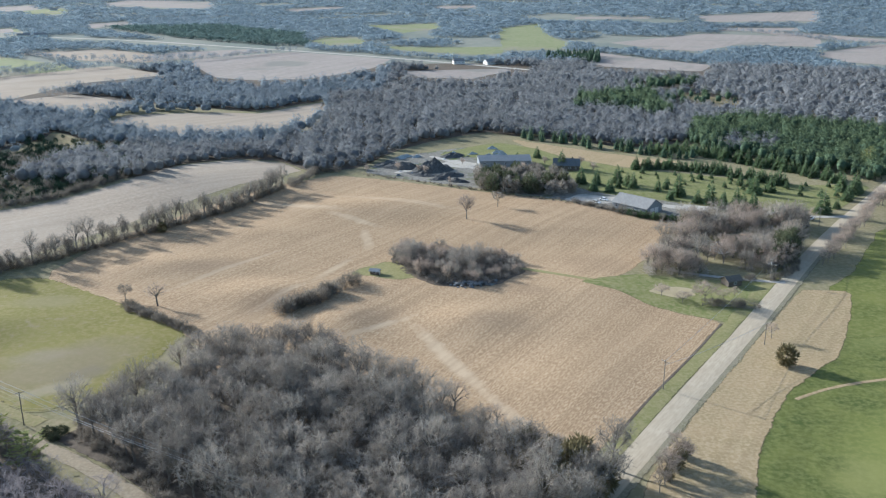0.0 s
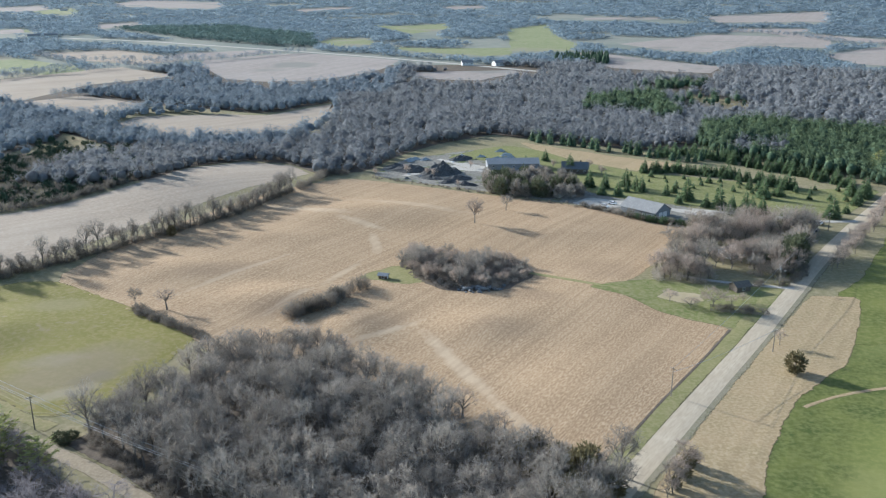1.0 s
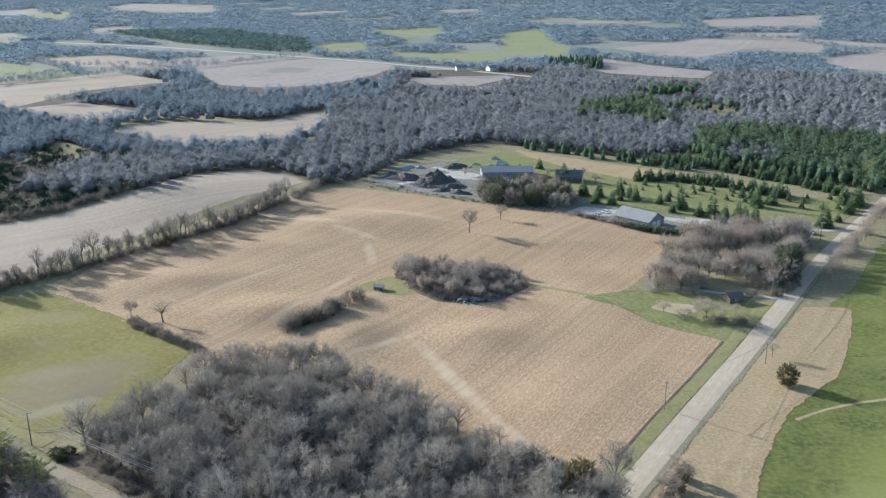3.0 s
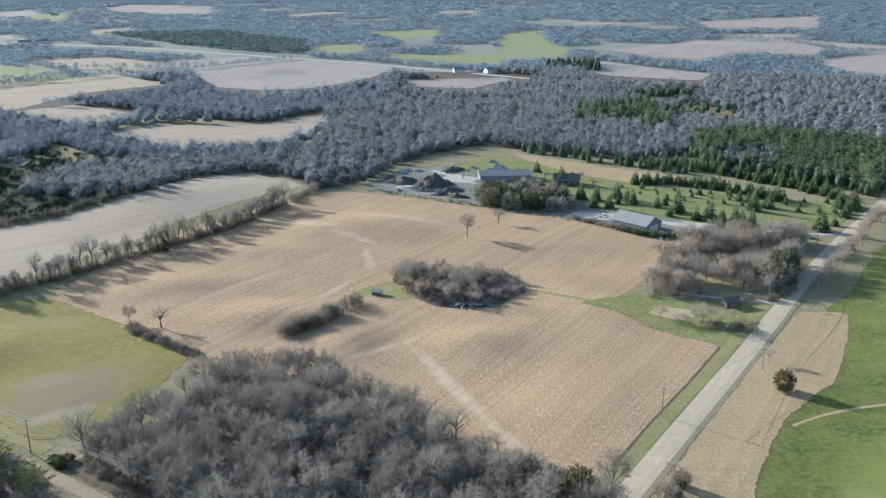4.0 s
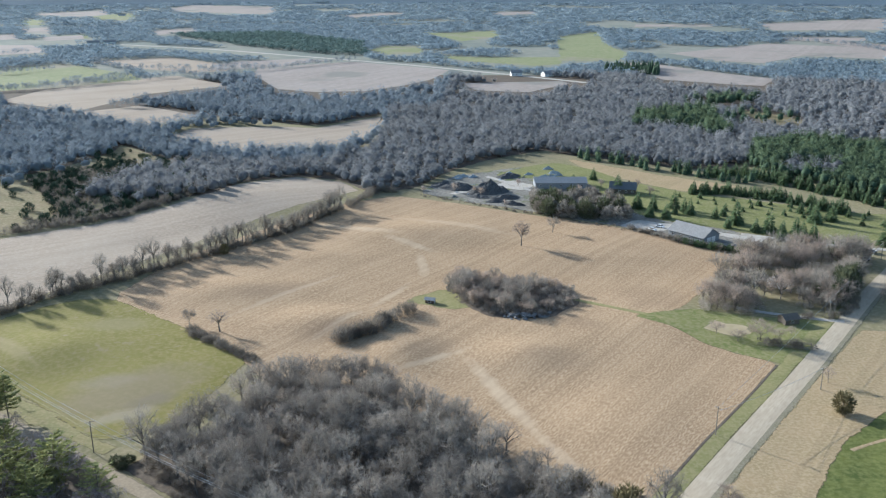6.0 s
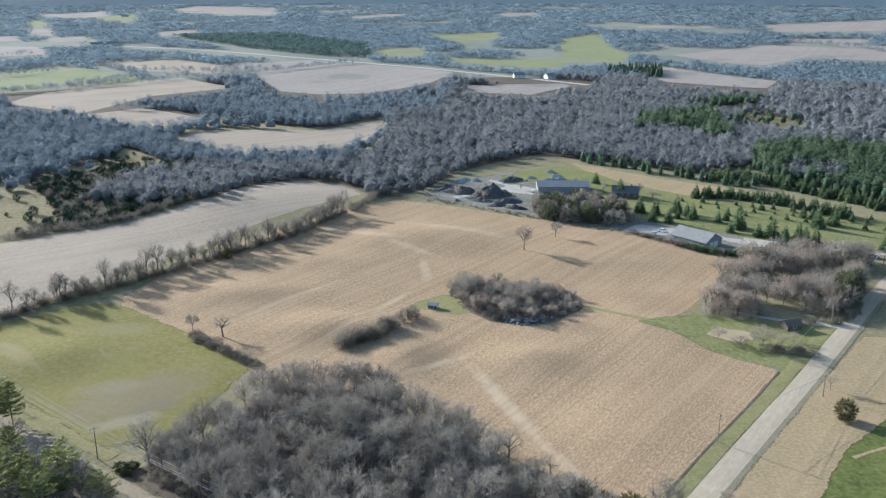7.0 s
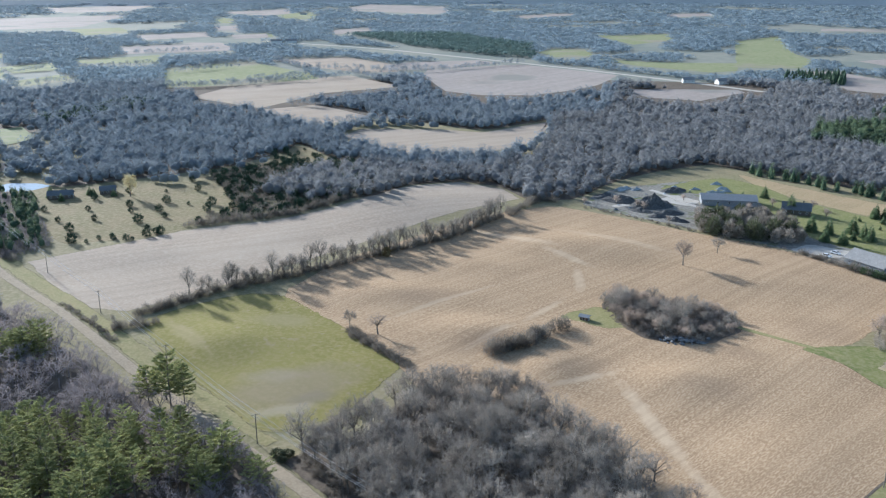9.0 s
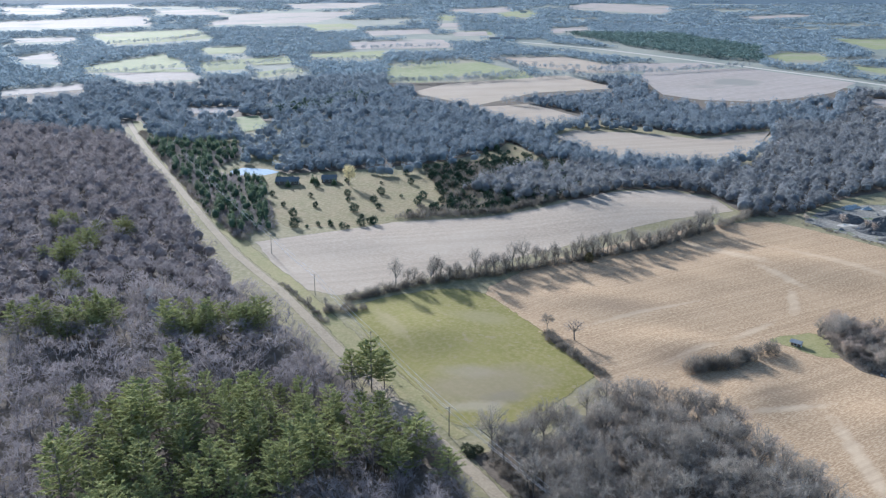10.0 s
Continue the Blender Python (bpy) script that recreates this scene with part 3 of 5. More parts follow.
strip("shoulder", [(p[0] + 0.9, p[1] - 0.6) for p in ROAD], 7.8, M_SHOULDER, "gravelly road shoulder", 1, "shoulder", wander=0.1)
strip("road", ROAD, 6.3, M_ASPHALT, "worn pale asphalt country road", 2)
strip("lane_verge", [(p[0] + 5, p[1] + 5) for p in LANE[:9]], 8, M_LANEVERGE, "dry grassy verge beside the lane", 1, "verge", wander=0.4)
strip("lane", LANE, 4.4, M_LANE, "pale gravel lane between woods and fields", 2)
strip("far_road", FAR_ROAD, 11, M_GRAVEL, "distant pale road", 1)
strip("field_margin", [(-190, 253.5), (-153, 231), (-133, 218.5), (-112, 203.5), (-103, 200)], 5, M_LANEVERGE, "dry tan grass margin between lane and wheat", 0.2, "verge", wander=0.4)
for s in (-0.9, 0.9):
    strip("wheel_rut", [(-187, 255 + s), (-153, 233 + s), (-133, 220 + s), (-112, 205 + s), (-106, 202.5 + s), (-100 - s, 206 + s), (-92 - s, 213), (-86 - s, 223), (-77 - s, 241)], 0.6, M_LANEVERGE, "pale worn wheel rut round the wheat field", 0.4, "track", wander=0.3)
    strip("wheel_rut", [(-184, 259 + s), (-152, 238 + s), (-134, 225.5 + s), (-114, 211 + s)], 0.6, M_LANEVERGE, "faint wheel rut inside the wheat field edge", 0.4, "track", wander=0.3)


# ---- trees ----
def rand_dirs(rng, n, up):
    d = rng.normal(size=(n, 3))
    d[:, 2] = np.abs(d[:, 2]) * 0.6 + up
    return d / np.linalg.norm(d, axis=1)[:, None]


def blades(rng, base, way, length, width):
    """One thin triangle for each base point, as long and wide as given."""
    n = len(base)
    side = np.cross(way, rng.normal(size=(n, 3)))
    side /= np.linalg.norm(side, axis=1)[:, None] + 1e-9
    length, width = np.broadcast_to(length, n)[:, None], np.broadcast_to(width, n)[:, None]
    V = np.stack([base - side * width / 2, base + side * width / 2, base + way * length], 1).reshape(-1, 3)
    return V, np.arange(3 * n).reshape(-1, 3)


def join(parts):
    V, F, k = [], [], 0
    for v, f in parts:
        V.append(v)
        F.append(np.asarray(f) + k)
        k += len(v)
    return np.concatenate(V), np.concatenate(F)


def tube(a, b, ra, rb, sides=5):
    a, b = np.asarray(a, float), np.asarray(b, float)
    d = (b - a) / (np.linalg.norm(b - a) + 1e-9)
    s = np.cross(d, (0.3, 0.9, 0.1) if abs(d[2]) > 0.8 else (0, 0, 1))
    s /= np.linalg.norm(s)
    u = np.cross(d, s)
    ang = np.arange(sides) * 2 * math.pi / sides
    ring = np.cos(ang)[:, None] * s + np.sin(ang)[:, None] * u
    V = np.concatenate([a + ring * ra, b + ring * rb])
    F = []
    for i in range(sides):
        j = (i + 1) % sides
        F += [(i, j, sides + j), (i, sides + j, sides + i)]
    return V, np.array(F)


def bare_tree(seed, height=11.0, spread=3.7, limbs=9, branches=9, twigs=24, twig=0.9, thick=0.05, low=0.3, boughs=True, stout=1.0):
    """A trunk that forks into rising limbs, each with branches out to a rounded crown of fine twigs."""
    rng = np.random.default_rng(seed)
    wood, fine = [], []
    lean = rng.normal(size=2) * 0.25
    fork = np.array([lean[0], lean[1], height * max(0.16, low)])
    r0 = height * 0.02 * stout
    wood.append(tube((0, 0, -0.6), fork, r0 * 1.3, r0 * 0.95))
    half = np.array([spread * 1.12, spread * 1.12, height * (1 - low) * 0.5])
    heart = np.array([lean[0], lean[1], height - half[2]])
    lobes = rng.normal(size=(5, 3))
    lobes /= np.linalg.norm(lobes, axis=1)[:, None]
    tips_per = branches
    for i in range(limbs):
        az = i * 2.4 + rng.normal() * 0.35
        f = (i + 0.5) / limbs
        out = np.array([math.cos(az) * math.sqrt(1 - f * f * 0.85), math.sin(az) * math.sqrt(1 - f * f * 0.85), -0.25 + 1.15 * f])
        out /= np.linalg.norm(out)
        end = heart + out * half * (0.66 + 0.16 * rng.random())
        start = fork + np.array([0, 0, height * 0.22 * f * rng.random()])
        mid = start + (end - start) * 0.5 + np.array([0, 0, 0.07 * height]) + rng.normal(size=3) * 0.035 * height
        if boughs:
            wood.append(tube(start, mid, r0 * 0.55, r0 * 0.34, 4))
            wood.append(tube(mid, end, r0 * 0.34, r0 * 0.1, 4))
        for j in range(tips_per):
            d = out * 0.95 + rng.normal(size=3) * 0.52
            d /= np.linalg.norm(d)
            bulge = 1 + 0.16 * max(0.0, float((lobes @ d).max()) - 0.55)
            tip = heart + d * half * bulge * (0.5 + 0.46 * rng.random() ** 0.6)
            g = 0.25 + 0.7 * rng.random()
            p = start + (mid - start) * g * 2 if g < 0.5 else mid + (end - mid) * (g * 2 - 1)
            w = tip - p
            ln = np.linalg.norm(w) + 1e-6
            w = w / ln
            fine.append(blades(rng, p[None], w[None], ln * 1.12, thick * 2.6))
            k = 0.35 + 0.65 * rng.random(twigs)
            base = p + w * ln * k[:, None] + rng.normal(size=(twigs, 3)) * 0.1 * min(ln, 2.5)
            way = w * 0.45 + d * 0.35 + rng.normal(size=(twigs, 3)) * 0.62
            way /= np.linalg.norm(way, axis=1)[:, None]
            fine.append(blades(rng, base, way, twig * (0.45 + 0.8 * rng.random(twigs)), thick))
    return join(wood), join(fine)


def brush(seed, n=260, r=2.2, h=3.0, thick=0.12, ln=1.5):
    rng = np.random.default_rng(seed)
    d = rand_dirs(rng, n, 0.25)
    reach = rng.random(n) ** 0.5
    base = d * np.array([r, r, h]) * (0.25 + 0.6 * reach)[:, None]
    base[:, 2] = np.maximum(base[:, 2] - 0.3, 0)
    way = d + rng.normal(size=(n, 3)) * 0.45 + np.array([0, 0, 0.4])
    way /= np.linalg.norm(way, axis=1)[:, None]
    return blades(rng, base, way, ln * (0.6 + 0.7 * rng.random(n)), thick)


def pine(seed, height=17.0, spread=3.6, whorls=9, per=7, tufts=6, size=0.75):
    """A white pine: whorls of level limbs, each a flat plume of needle sprays turned up at its end."""
    rng = np.random.default_rng(seed)
    wood = [tube((0, 0, -0.6), (0, 0, height * 0.6), 0.24, 0.15), tube((0, 0, height * 0.6), (0, 0, height * 0.97), 0.15, 0.03)]
    fine = []
    for i in range(whorls):
        f = 0.3 + 0.68 * i / (whorls - 1)
        z = height * f
        reach = spread * (1.06 - (f - 0.25) ** 2 * 1.15) * (0.8 + 0.35 * rng.random())
        for j in range(per if i < whorls - 2 else 4):
            az = j * 2 * math.pi / per + rng.normal() * 0.25 + i * 0.55
            ln = max(0.8, reach * (0.6 + 0.7 * rng.random()))
            flat = np.array([math.cos(az), math.sin(az), 0.0])
            side = np.array([-math.sin(az), math.cos(az), 0.0])
            rise = 0.02 + 0.3 * f
            if i % 2 == 0:
                wood.append(tube((0, 0, z), flat * ln * 0.8 + [0, 0, z + rise * ln * 0.8], 0.06, 0.02, 3))
            for q in range(tufts):
                u = 0.3 + 0.75 * (q + rng.random()) / tufts
                c = np.array([0, 0, z]) + flat * ln * u + np.array([0, 0, ln * (rise * u + 0.14 * u ** 3)])
                m = 5
                turn = np.linspace(-1.1, 1.1, m) + rng.normal(size=m) * 0.25
                way = flat * np.cos(turn)[:, None] + side * np.sin(turn)[:, None] + np.array([0, 0, 0.34]) + rng.normal(size=(m, 3)) * 0.16
                way /= np.linalg.norm(way, axis=1)[:, None]
                fine.append(blades(rng, c + rng.normal(size=(m, 3)) * 0.1, way, size * (0.65 + 0.6 * rng.random(m)) * (1.25 - 0.35 * u), 0.38 * size))
    return join(wood), join(fine)


def spruce(seed, height=7.0, spread=1.7, n=330, wide=0.5):
    rng = np.random.default_rng(seed)
    f = 1 - np.sqrt(rng.random(n))
    az = rng.random(n) * 2 * math.pi
    r = spread * (1 - f) * (0.75 + 0.35 * rng.random(n))
    base = np.stack([np.cos(az) * r * 0.35, np.sin(az) * r * 0.35, 0.3 + f * height * 0.93 + 0.12], 1)
    way = np.stack([np.cos(az), np.sin(az), -0.15 - 0.25 * rng.random(n) + 1.2 * f ** 3], 1)
    way /= np.linalg.norm(way, axis=1)[:, None]
    return [tube((0, 0, -0.4), (0, 0, height * 0.9), 0.13, 0.03, 4)][0], blades(rng, base, way, r * 0.75 + 0.35, wide * (1.15 - f))


def bush(seed, r=2.6, h=6.0, n=800):
    """A dense rounded evergreen bush of short sprays."""
    rng = np.random.default_rng(seed)
    d = rng.normal(size=(n, 3))
    d /= np.linalg.norm(d, axis=1)[:, None]
    lump = 1 + 0.22 * np.sin(d[:, 0] * 5 + seed) * np.cos(d[:, 1] * 6) + 0.15 * np.sin(d[:, 2] * 9)
    base = d * np.array([r, r, h / 2]) * (0.35 + 0.6 * rng.random(n) ** 0.6 * lump)[:, None] + np.array([0, 0, h * 0.48])
    way = d + rng.normal(size=(n, 3)) * 0.35 + np.array([0, 0, 0.3])
    way /= np.linalg.norm(way, axis=1)[:, None]
    return tube((0, 0, -0.4), (0, 0, h * 0.7), 0.16, 0.05, 5), blades(rng, base, way, 0.7 + 0.5 * rng.random(n), 0.4)


def lump(seed, r, h, segs, rings, rough, point):
    """A closed uneven cone that reaches down to the ground."""
    rng = np.random.default_rng(seed)
    V, F = [], []
    for k in range(rings):
        f = k / rings
        rad = r * (1 - f * point)
        for s in range(segs):
            a = 2 * math.pi * (s + 0.5 * (k % 2)) / segs
            q = rad * (1 + rng.uniform(-rough, rough))
            V.append((math.cos(a) * q, math.sin(a) * q, h * (0.05 + 0.95 * f) * (1 + rng.uniform(-rough, rough) * 0.4)))
    V.append((rng.uniform(-0.2, 0.2) * r, rng.uniform(-0.2, 0.2) * r, h))
    for k in range(rings - 1):
        for s in range(segs):
            a, c = k * segs + s, k * segs + (s + 1) % segs
            F += [(a, c, c + segs), (a, c + segs, a + segs)]
    top = len(V) - 1
    for s in range(segs):
        F.append(((rings - 1) * segs + s, (rings - 1) * segs + (s + 1) % segs, top))
    return np.array(V), np.array(F)


def dome(seed, r, h, base=0.1, segs=8, rings=4, rough=0.2):
    """A lumpy rounded shell, open below."""
    V, F = [], []
    low, top = -0.65, 1.35
    for k in range(rings):
        e = low + (top - low) * k / rings
        for q in range(segs):
            a = 2 * math.pi * (q + 0.5 * (k % 2)) / segs
            d = Vector((math.cos(a) * math.cos(e), math.sin(a) * math.cos(e), math.sin(e)))
            u = 1 + rough * 1.6 * noise.noise(d * 1.7 + Vector((seed * 3.1, 0, 0)))
            V.append((d.x * r * u, d.y * r * u, h * (base + (1 - base) * (0.5 + 0.5 * d.z * u))))
    V.append((0, 0, h * (1 + rough * noise.noise(Vector((seed * 3.1, 0, 1.7))))))
    for k in range(rings - 1):
        for q in range(segs):
            a, c = k * segs + q, k * segs + (q + 1) % segs
            if k % 2:
                F += [(a, c, c + segs), (a, c + segs, a + segs)]
            else:
                F += [(a, c, a + segs), (c, c + segs, a + segs)]
    for q in range(segs):
        F.append(((rings - 1) * segs + q, (rings - 1) * segs + (q + 1) % segs, len(V) - 1))
    return np.array(V), np.array(F)


def massed(seed, r, h, n, ln, wide, core=0.0):
    """A rounded crown for woods far off: clouds of twigs round several boughs that shade as one mass, with a dark heart where core is given.
    The last two values: the number of the heart's faces, and the normals."""
    rng = np.random.default_rng(seed)
    heart = dome(seed, r * 0.66, h * core, 0.12, 6, 3) if core else (np.zeros((0, 3)), np.zeros((0, 3), int))
    size = np.array([r, r, h * 0.46])
    k = 6
    bough = np.array([(math.cos(i * 2.4) * math.cos(e), math.sin(i * 2.4) * math.cos(e), math.sin(e)) for i, e in enumerate(np.linspace(-0.45, 1.25, k))]) + rng.normal(size=(k, 3)) * 0.15
    pick = rng.integers(0, k, n)
    at = bough[pick] * 0.6 + rng.normal(size=(n, 3)) * 0.26
    at *= np.minimum(1.0, 0.98 / np.linalg.norm(at, axis=1))[:, None]
    out = at / np.linalg.norm(at, axis=1)[:, None]
    way = out * 0.4 + rng.normal(size=(n, 3)) * 0.6 + np.array([0, 0, 0.12])
    way /= np.linalg.norm(way, axis=1)[:, None]
    base = at * size + np.array([0, 0, h * 0.5]) - way * ln * 0.4
    V, F = blades(rng, base, way, ln * (0.5 + 0.7 * rng.random(n)), wide)
    face = np.cross(V[1::3] - V[0::3], V[2::3] - V[0::3])
    turned = (face * out).sum(1) < 0
    F[turned] = F[turned][:, ::-1]
    N = out * 0.5 + (at - bough[pick] * 0.6) * 1.2 + rng.normal(size=(n, 3)) * 0.25 + np.array([0, 0, 0.15])
    N /= np.linalg.norm(N, axis=1)[:, None]
    hub = heart[0] - np.array([0, 0, h * 0.4])
    hub = hub / (np.linalg.norm(hub, axis=1)[:, None] + 1e-9)
    stem = blades(rng, np.array([[0, 0, -0.5]] * 2), np.array([[0, 0, 1.0]] * 2), h * 0.8, 0.3)
    V, F = join([heart, (V, F), stem])
    return V, F, len(heart[1]), np.concatenate([hub, np.repeat(N, 3, 0), np.repeat(rng.normal(size=(2, 3)) * [1, 1, 0.1], 3, 0)])


def fir_mass(seed, r, h, n, ln, wide, point=0.85):
    """A pointed conifer for plantations far off."""
    rng = np.random.default_rng(seed)
    core = lump(seed, r * 0.7, h * 0.8, 6, 2, 0.2, point)
    az, f, deep = rng.random(n) * 6.283, rng.random(n) ** 1.4, 0.68 + 0.32 * rng.random(n)
    rad = r * (1 - f * point) * deep
    base = np.stack([np.cos(az) * rad, np.sin(az) * rad, h * (0.06 + 0.86 * f)], 1)
    way = np.stack([np.cos(az) * 0.6, np.sin(az) * 0.6, 0.05 + 0.5 * f], 1) + rng.normal(size=(n, 3)) * 0.4
    way /= np.linalg.norm(way, axis=1)[:, None]
    return (*join([core, blades(rng, base, way, ln * (0.5 + 0.7 * rng.random(n)), wide)]), len(core[1]))


def scatter(poly, gap, seed, avoid=(), jitter=0.42):
    rng = random.Random(seed)
    xs, ys = [p[0] for p in poly], [p[1] for p in poly]
    out, y, row = [], min(ys), 0
    while y < max(ys):
        x = min(xs) + (gap / 2 if row % 2 else 0)
        while x < max(xs):
            p = (x + rng.uniform(-jitter, jitter) * gap, y + rng.uniform(-jitter, jitter) * gap)
            if inside(p, poly) and not any(inside(p, a) for a in avoid):
                out.append(p)
            x += gap
        y += gap * 0.87
        row += 1
    return out


def along(line, gap, seed, off=0.6):
    rng = random.Random(seed)
    out = []
    for (a, b), (c, d) in zip(line, line[1:]):
        k = max(1, int(math.hypot(c - a, d - b) / gap))
        out += [(a + (c - a) * (i + rng.random()) / k + rng.uniform(-off, off), b + (d - b) * (i + rng.random()) / k + rng.uniform(-off, off)) for i in range(k)]
    return out


def stuff(name, templates, spots, material, label, category, seed, lo=0.8, hi=1.25, sink=0.0, body=None):
    """One mesh of many copies of the templates. spots: x, y or x, y, width, height. A template: points, faces, and perhaps the number of its body's faces and its normals."""
    rng = random.Random(seed)
    Vs, Fs, Ts, Ms, Ns, k = [], [], [], [], [], 0
    for s in spots:
        V, F, *more = templates[rng.randrange(len(templates))]
        a, q = rng.uniform(0, 6.283), rng.uniform(lo, hi)
        w, h = (s[2], s[3]) if len(s) > 2 else (1, 1)
        c, n = math.cos(a), math.sin(a)
        R = np.array([[c * w * q, n * w * q, 0], [-n * w * q, c * w * q, 0], [0, 0, h * q]])
        Vs.append((V @ R + np.array([s[0], s[1], land(s[0], s[1]) - sink])).astype(np.float32))
        Fs.append(F + k)
        Ms.append(np.arange(len(F)) < (more[0] if more else 0))
        Ts.append(np.full(len(V), rng.random() ** 1.5, np.float32))
        if len(more) > 1:
            Ns.append((more[1] @ np.array([[c, n, 0], [-n, c, 0], [0, 0, 1]])).astype(np.float32))
        k += len(V)
    ob = tagged(tri_mesh(name, np.concatenate(Vs), np.concatenate(Fs), material), label, category, kind="stuff")
    ob.data.attributes.new("tint", "FLOAT", "POINT").data.foreach_set("value", np.concatenate(Ts))
    if body:
        ob.data.materials.append(body)
        ob.data.polygons.foreach_set("material_index", np.concatenate(Ms).astype(np.int32))
        ob.data.polygons.foreach_set("use_smooth", np.concatenate(Ms))
    if Ns:
        ob.data.polygons.foreach_set("use_smooth", np.ones(len(ob.data.polygons), bool))
        ob.data.normals_split_custom_set_from_vertices(np.concatenate(Ns))
    return ob


def thing(name, label, category, group=""):
    return tagged(new(name), label, category, group)


def tree_thing(name, wood, crown, m_wood, m_crown, label, category="tree", group=""):
    t = thing(name, label, category, group)
    a = tri_mesh("trunk", *wood, m_wood)
    b = tri_mesh("crown", *crown, m_crown)
    a.parent = b.parent = t
    return t


def plant(kinds, spots, seed, lo=0.8, hi=1.2, sizes=None):
    """Copies of the kinds at the spots; the first kinds are moved, not copied."""
    rng = random.Random(seed)
    for i, s in enumerate(spots):
        q = sizes[i] if sizes else rng.uniform(lo, hi)
        m = Matrix.Translation((s[0], s[1], land(s[0], s[1]))) @ Matrix.Rotation(rng.uniform(0, 6.283), 4, "Z") @ Matrix.Diagonal((q * rng.uniform(0.92, 1.08), q * rng.uniform(0.92, 1.08), q, 1))
        if i < len(kinds):
            kinds[i].matrix_basis = m
        else:
            copy_thing(kinds[rng.randrange(len(kinds))], m)


def floor(poly, name="woodland_floor"):
    field(name, poly, M_LITTER, "brown leaf litter under the bare trees", 1, "ground", step=15)


WOODS = [(-96, 200), (-79, 212), (-72, 243), (-52, 247), (-30, 236), (-13, 214), (12, 192), (35, 176), (30, 160), (-4, 112), (-40, 154), (-66, 173)]
near_kinds = [tree_thing("bare_tree", *bare_tree(10 + i, 10 + i % 3, 3.7 + 0.3 * (i % 2), 9, 9, 21, 0.85, 0.055, low=0.26), M_BARK, M_TWIG, "leafless grey-brown woodland tree", group="trees of the wood") for i in range(6)]
floor(WOODS)
plant(near_kinds, scatter(WOODS, 5.5, 1) + [(36, 173), (37, 169), (34, 166), (31, 160), (27, 154), (39, 178), (33, 170), (30, 166)], 2)

PINES = [(-186, 140), (-198, 160), (-189, 171), (-165, 188), (-149, 192), (-134, 188), (-126, 180), (-120, 168), (-128, 140), (-150, 105), (-172, 105), (-185, 132)]
pine_kinds = [tree_thing("pine", *pine(30 + i, 13.5 + 1.3 * i, 4.2 + 0.3 * i, whorls=8, size=1.1), M_BARK, M_PINE, "tall green white pine", group="pines of the wood") for i in range(4)]
plant(pine_kinds, scatter(PINES, 8.0, 3) + [(-147, 217), (-143, 213), (-140, 216), (-150, 212), (-127, 193), (-124, 189), (-121, 186), (-117, 181), (-114, 177), (-110, 172), (-106, 169), (-129, 186), (-119, 173)], 4, 0.72, 1.22)

LEFT = [(-574, 504), (-400, 381), (-323, 322), (-264, 276), (-219, 251), (-158, 218.5), (-134, 205), (-114, 193), (-93, 178), (-73, 163), (-56, 130), (-100, 92), (-320, 60), (-460, 160), (-720, 300), (-740, 480)]
close_twigs = [join(bare_tree(55 + i, 9.5, 4.0, 7, 8, 16, 0.95, 0.05, low=0.2)) for i in range(3)]
near_twigs = [join(bare_tree(50 + i, 10, 4.2, 6, 6, 11, 1.2, 0.09, boughs=False)) for i in range(4)]
mid_twigs = [massed(60 + i, 3.9 + 0.3 * (i % 3), 8.2 + 0.4 * i, 110, 1.75, 0.24, core=0.58) for i in range(6)]
floor(LEFT)
spots = scatter(LEFT, 7.4, 5, [PINES])
stuff("bare_woods", close_twigs, [s for s in spots if s[1] < 225 and s[0] > -180], M_TWIGLEFT, "leafless grey-purple woods beside the lane", "woods", 5)
stuff("bare_woods", near_twigs, [s for s in spots if s[1] < 260 and s[0] > -300 and not (s[1] < 225 and s[0] > -180)], M_TWIGLEFT, "leafless grey-purple woods beside the lane", "woods", 6)
stuff("bare_woods", mid_twigs, [s for s in spots if not (s[1] < 260 and s[0] > -300)], M_TWIGLEFT, "leafless grey-purple woods beside the lane", "woods", 7, body=M_SHADELEFT)

def corridor(line, w):
    up, down = [], []
    for i, p in enumerate(line):
        a, c = line[max(0, i - 1)], line[min(len(line) - 1, i + 1)]
        d = Vector((c[0] - a[0], c[1] - a[1])).normalized()
        up.append((p[0] + d.y * w, p[1] - d.x * w))
        down.append((p[0] - d.y * w, p[1] + d.x * w))
    return up + down[::-1]


BACK = [(-194, 456), (-160, 471), (-156, 514), (-130, 536), (-99, 528), (-76, 496), (-50, 510), (-31, 562), (-5, 602), (32, 636), (51, 618), (84, 600), (125, 575), (160, 588),
        (232, 700), (228, 829), (155, 887), (41, 858), (-19, 834), (-105, 829), (-94, 720), (-98, 612), (-121, 572), (-175, 560), (-194, 577), (-235, 540), (-240, 470)]
WOOD2 = [(-352, 848), (-249, 780), (-156, 731), (-107, 806), (-122, 840), (-249, 876), (-344, 855)]
WOOD3 = [(-381, 462), (-448, 632), (-378, 760), (-286, 640), (-280, 604), (-294, 537), (-333, 496), (-370, 458)]
PLANT_A = corridor([(132, 553), (152, 560), (170, 544), (187, 521), (209, 497), (218, 470)], 6)
PLANT_C = corridor([(112, 507), (133, 508), (153, 497), (172, 483), (187, 465)], 4.5)
PLANT_B = [(169, 601), (188, 650), (219, 666), (243, 674), (263, 657), (290, 640), (330, 620), (300, 560), (262, 495), (236, 470), (230, 490), (216, 505), (201, 520), (187, 546), (168, 560)]
BARE_PATCH = [(178, 556), (206, 545), (224, 568), (206, 590), (184, 586)]
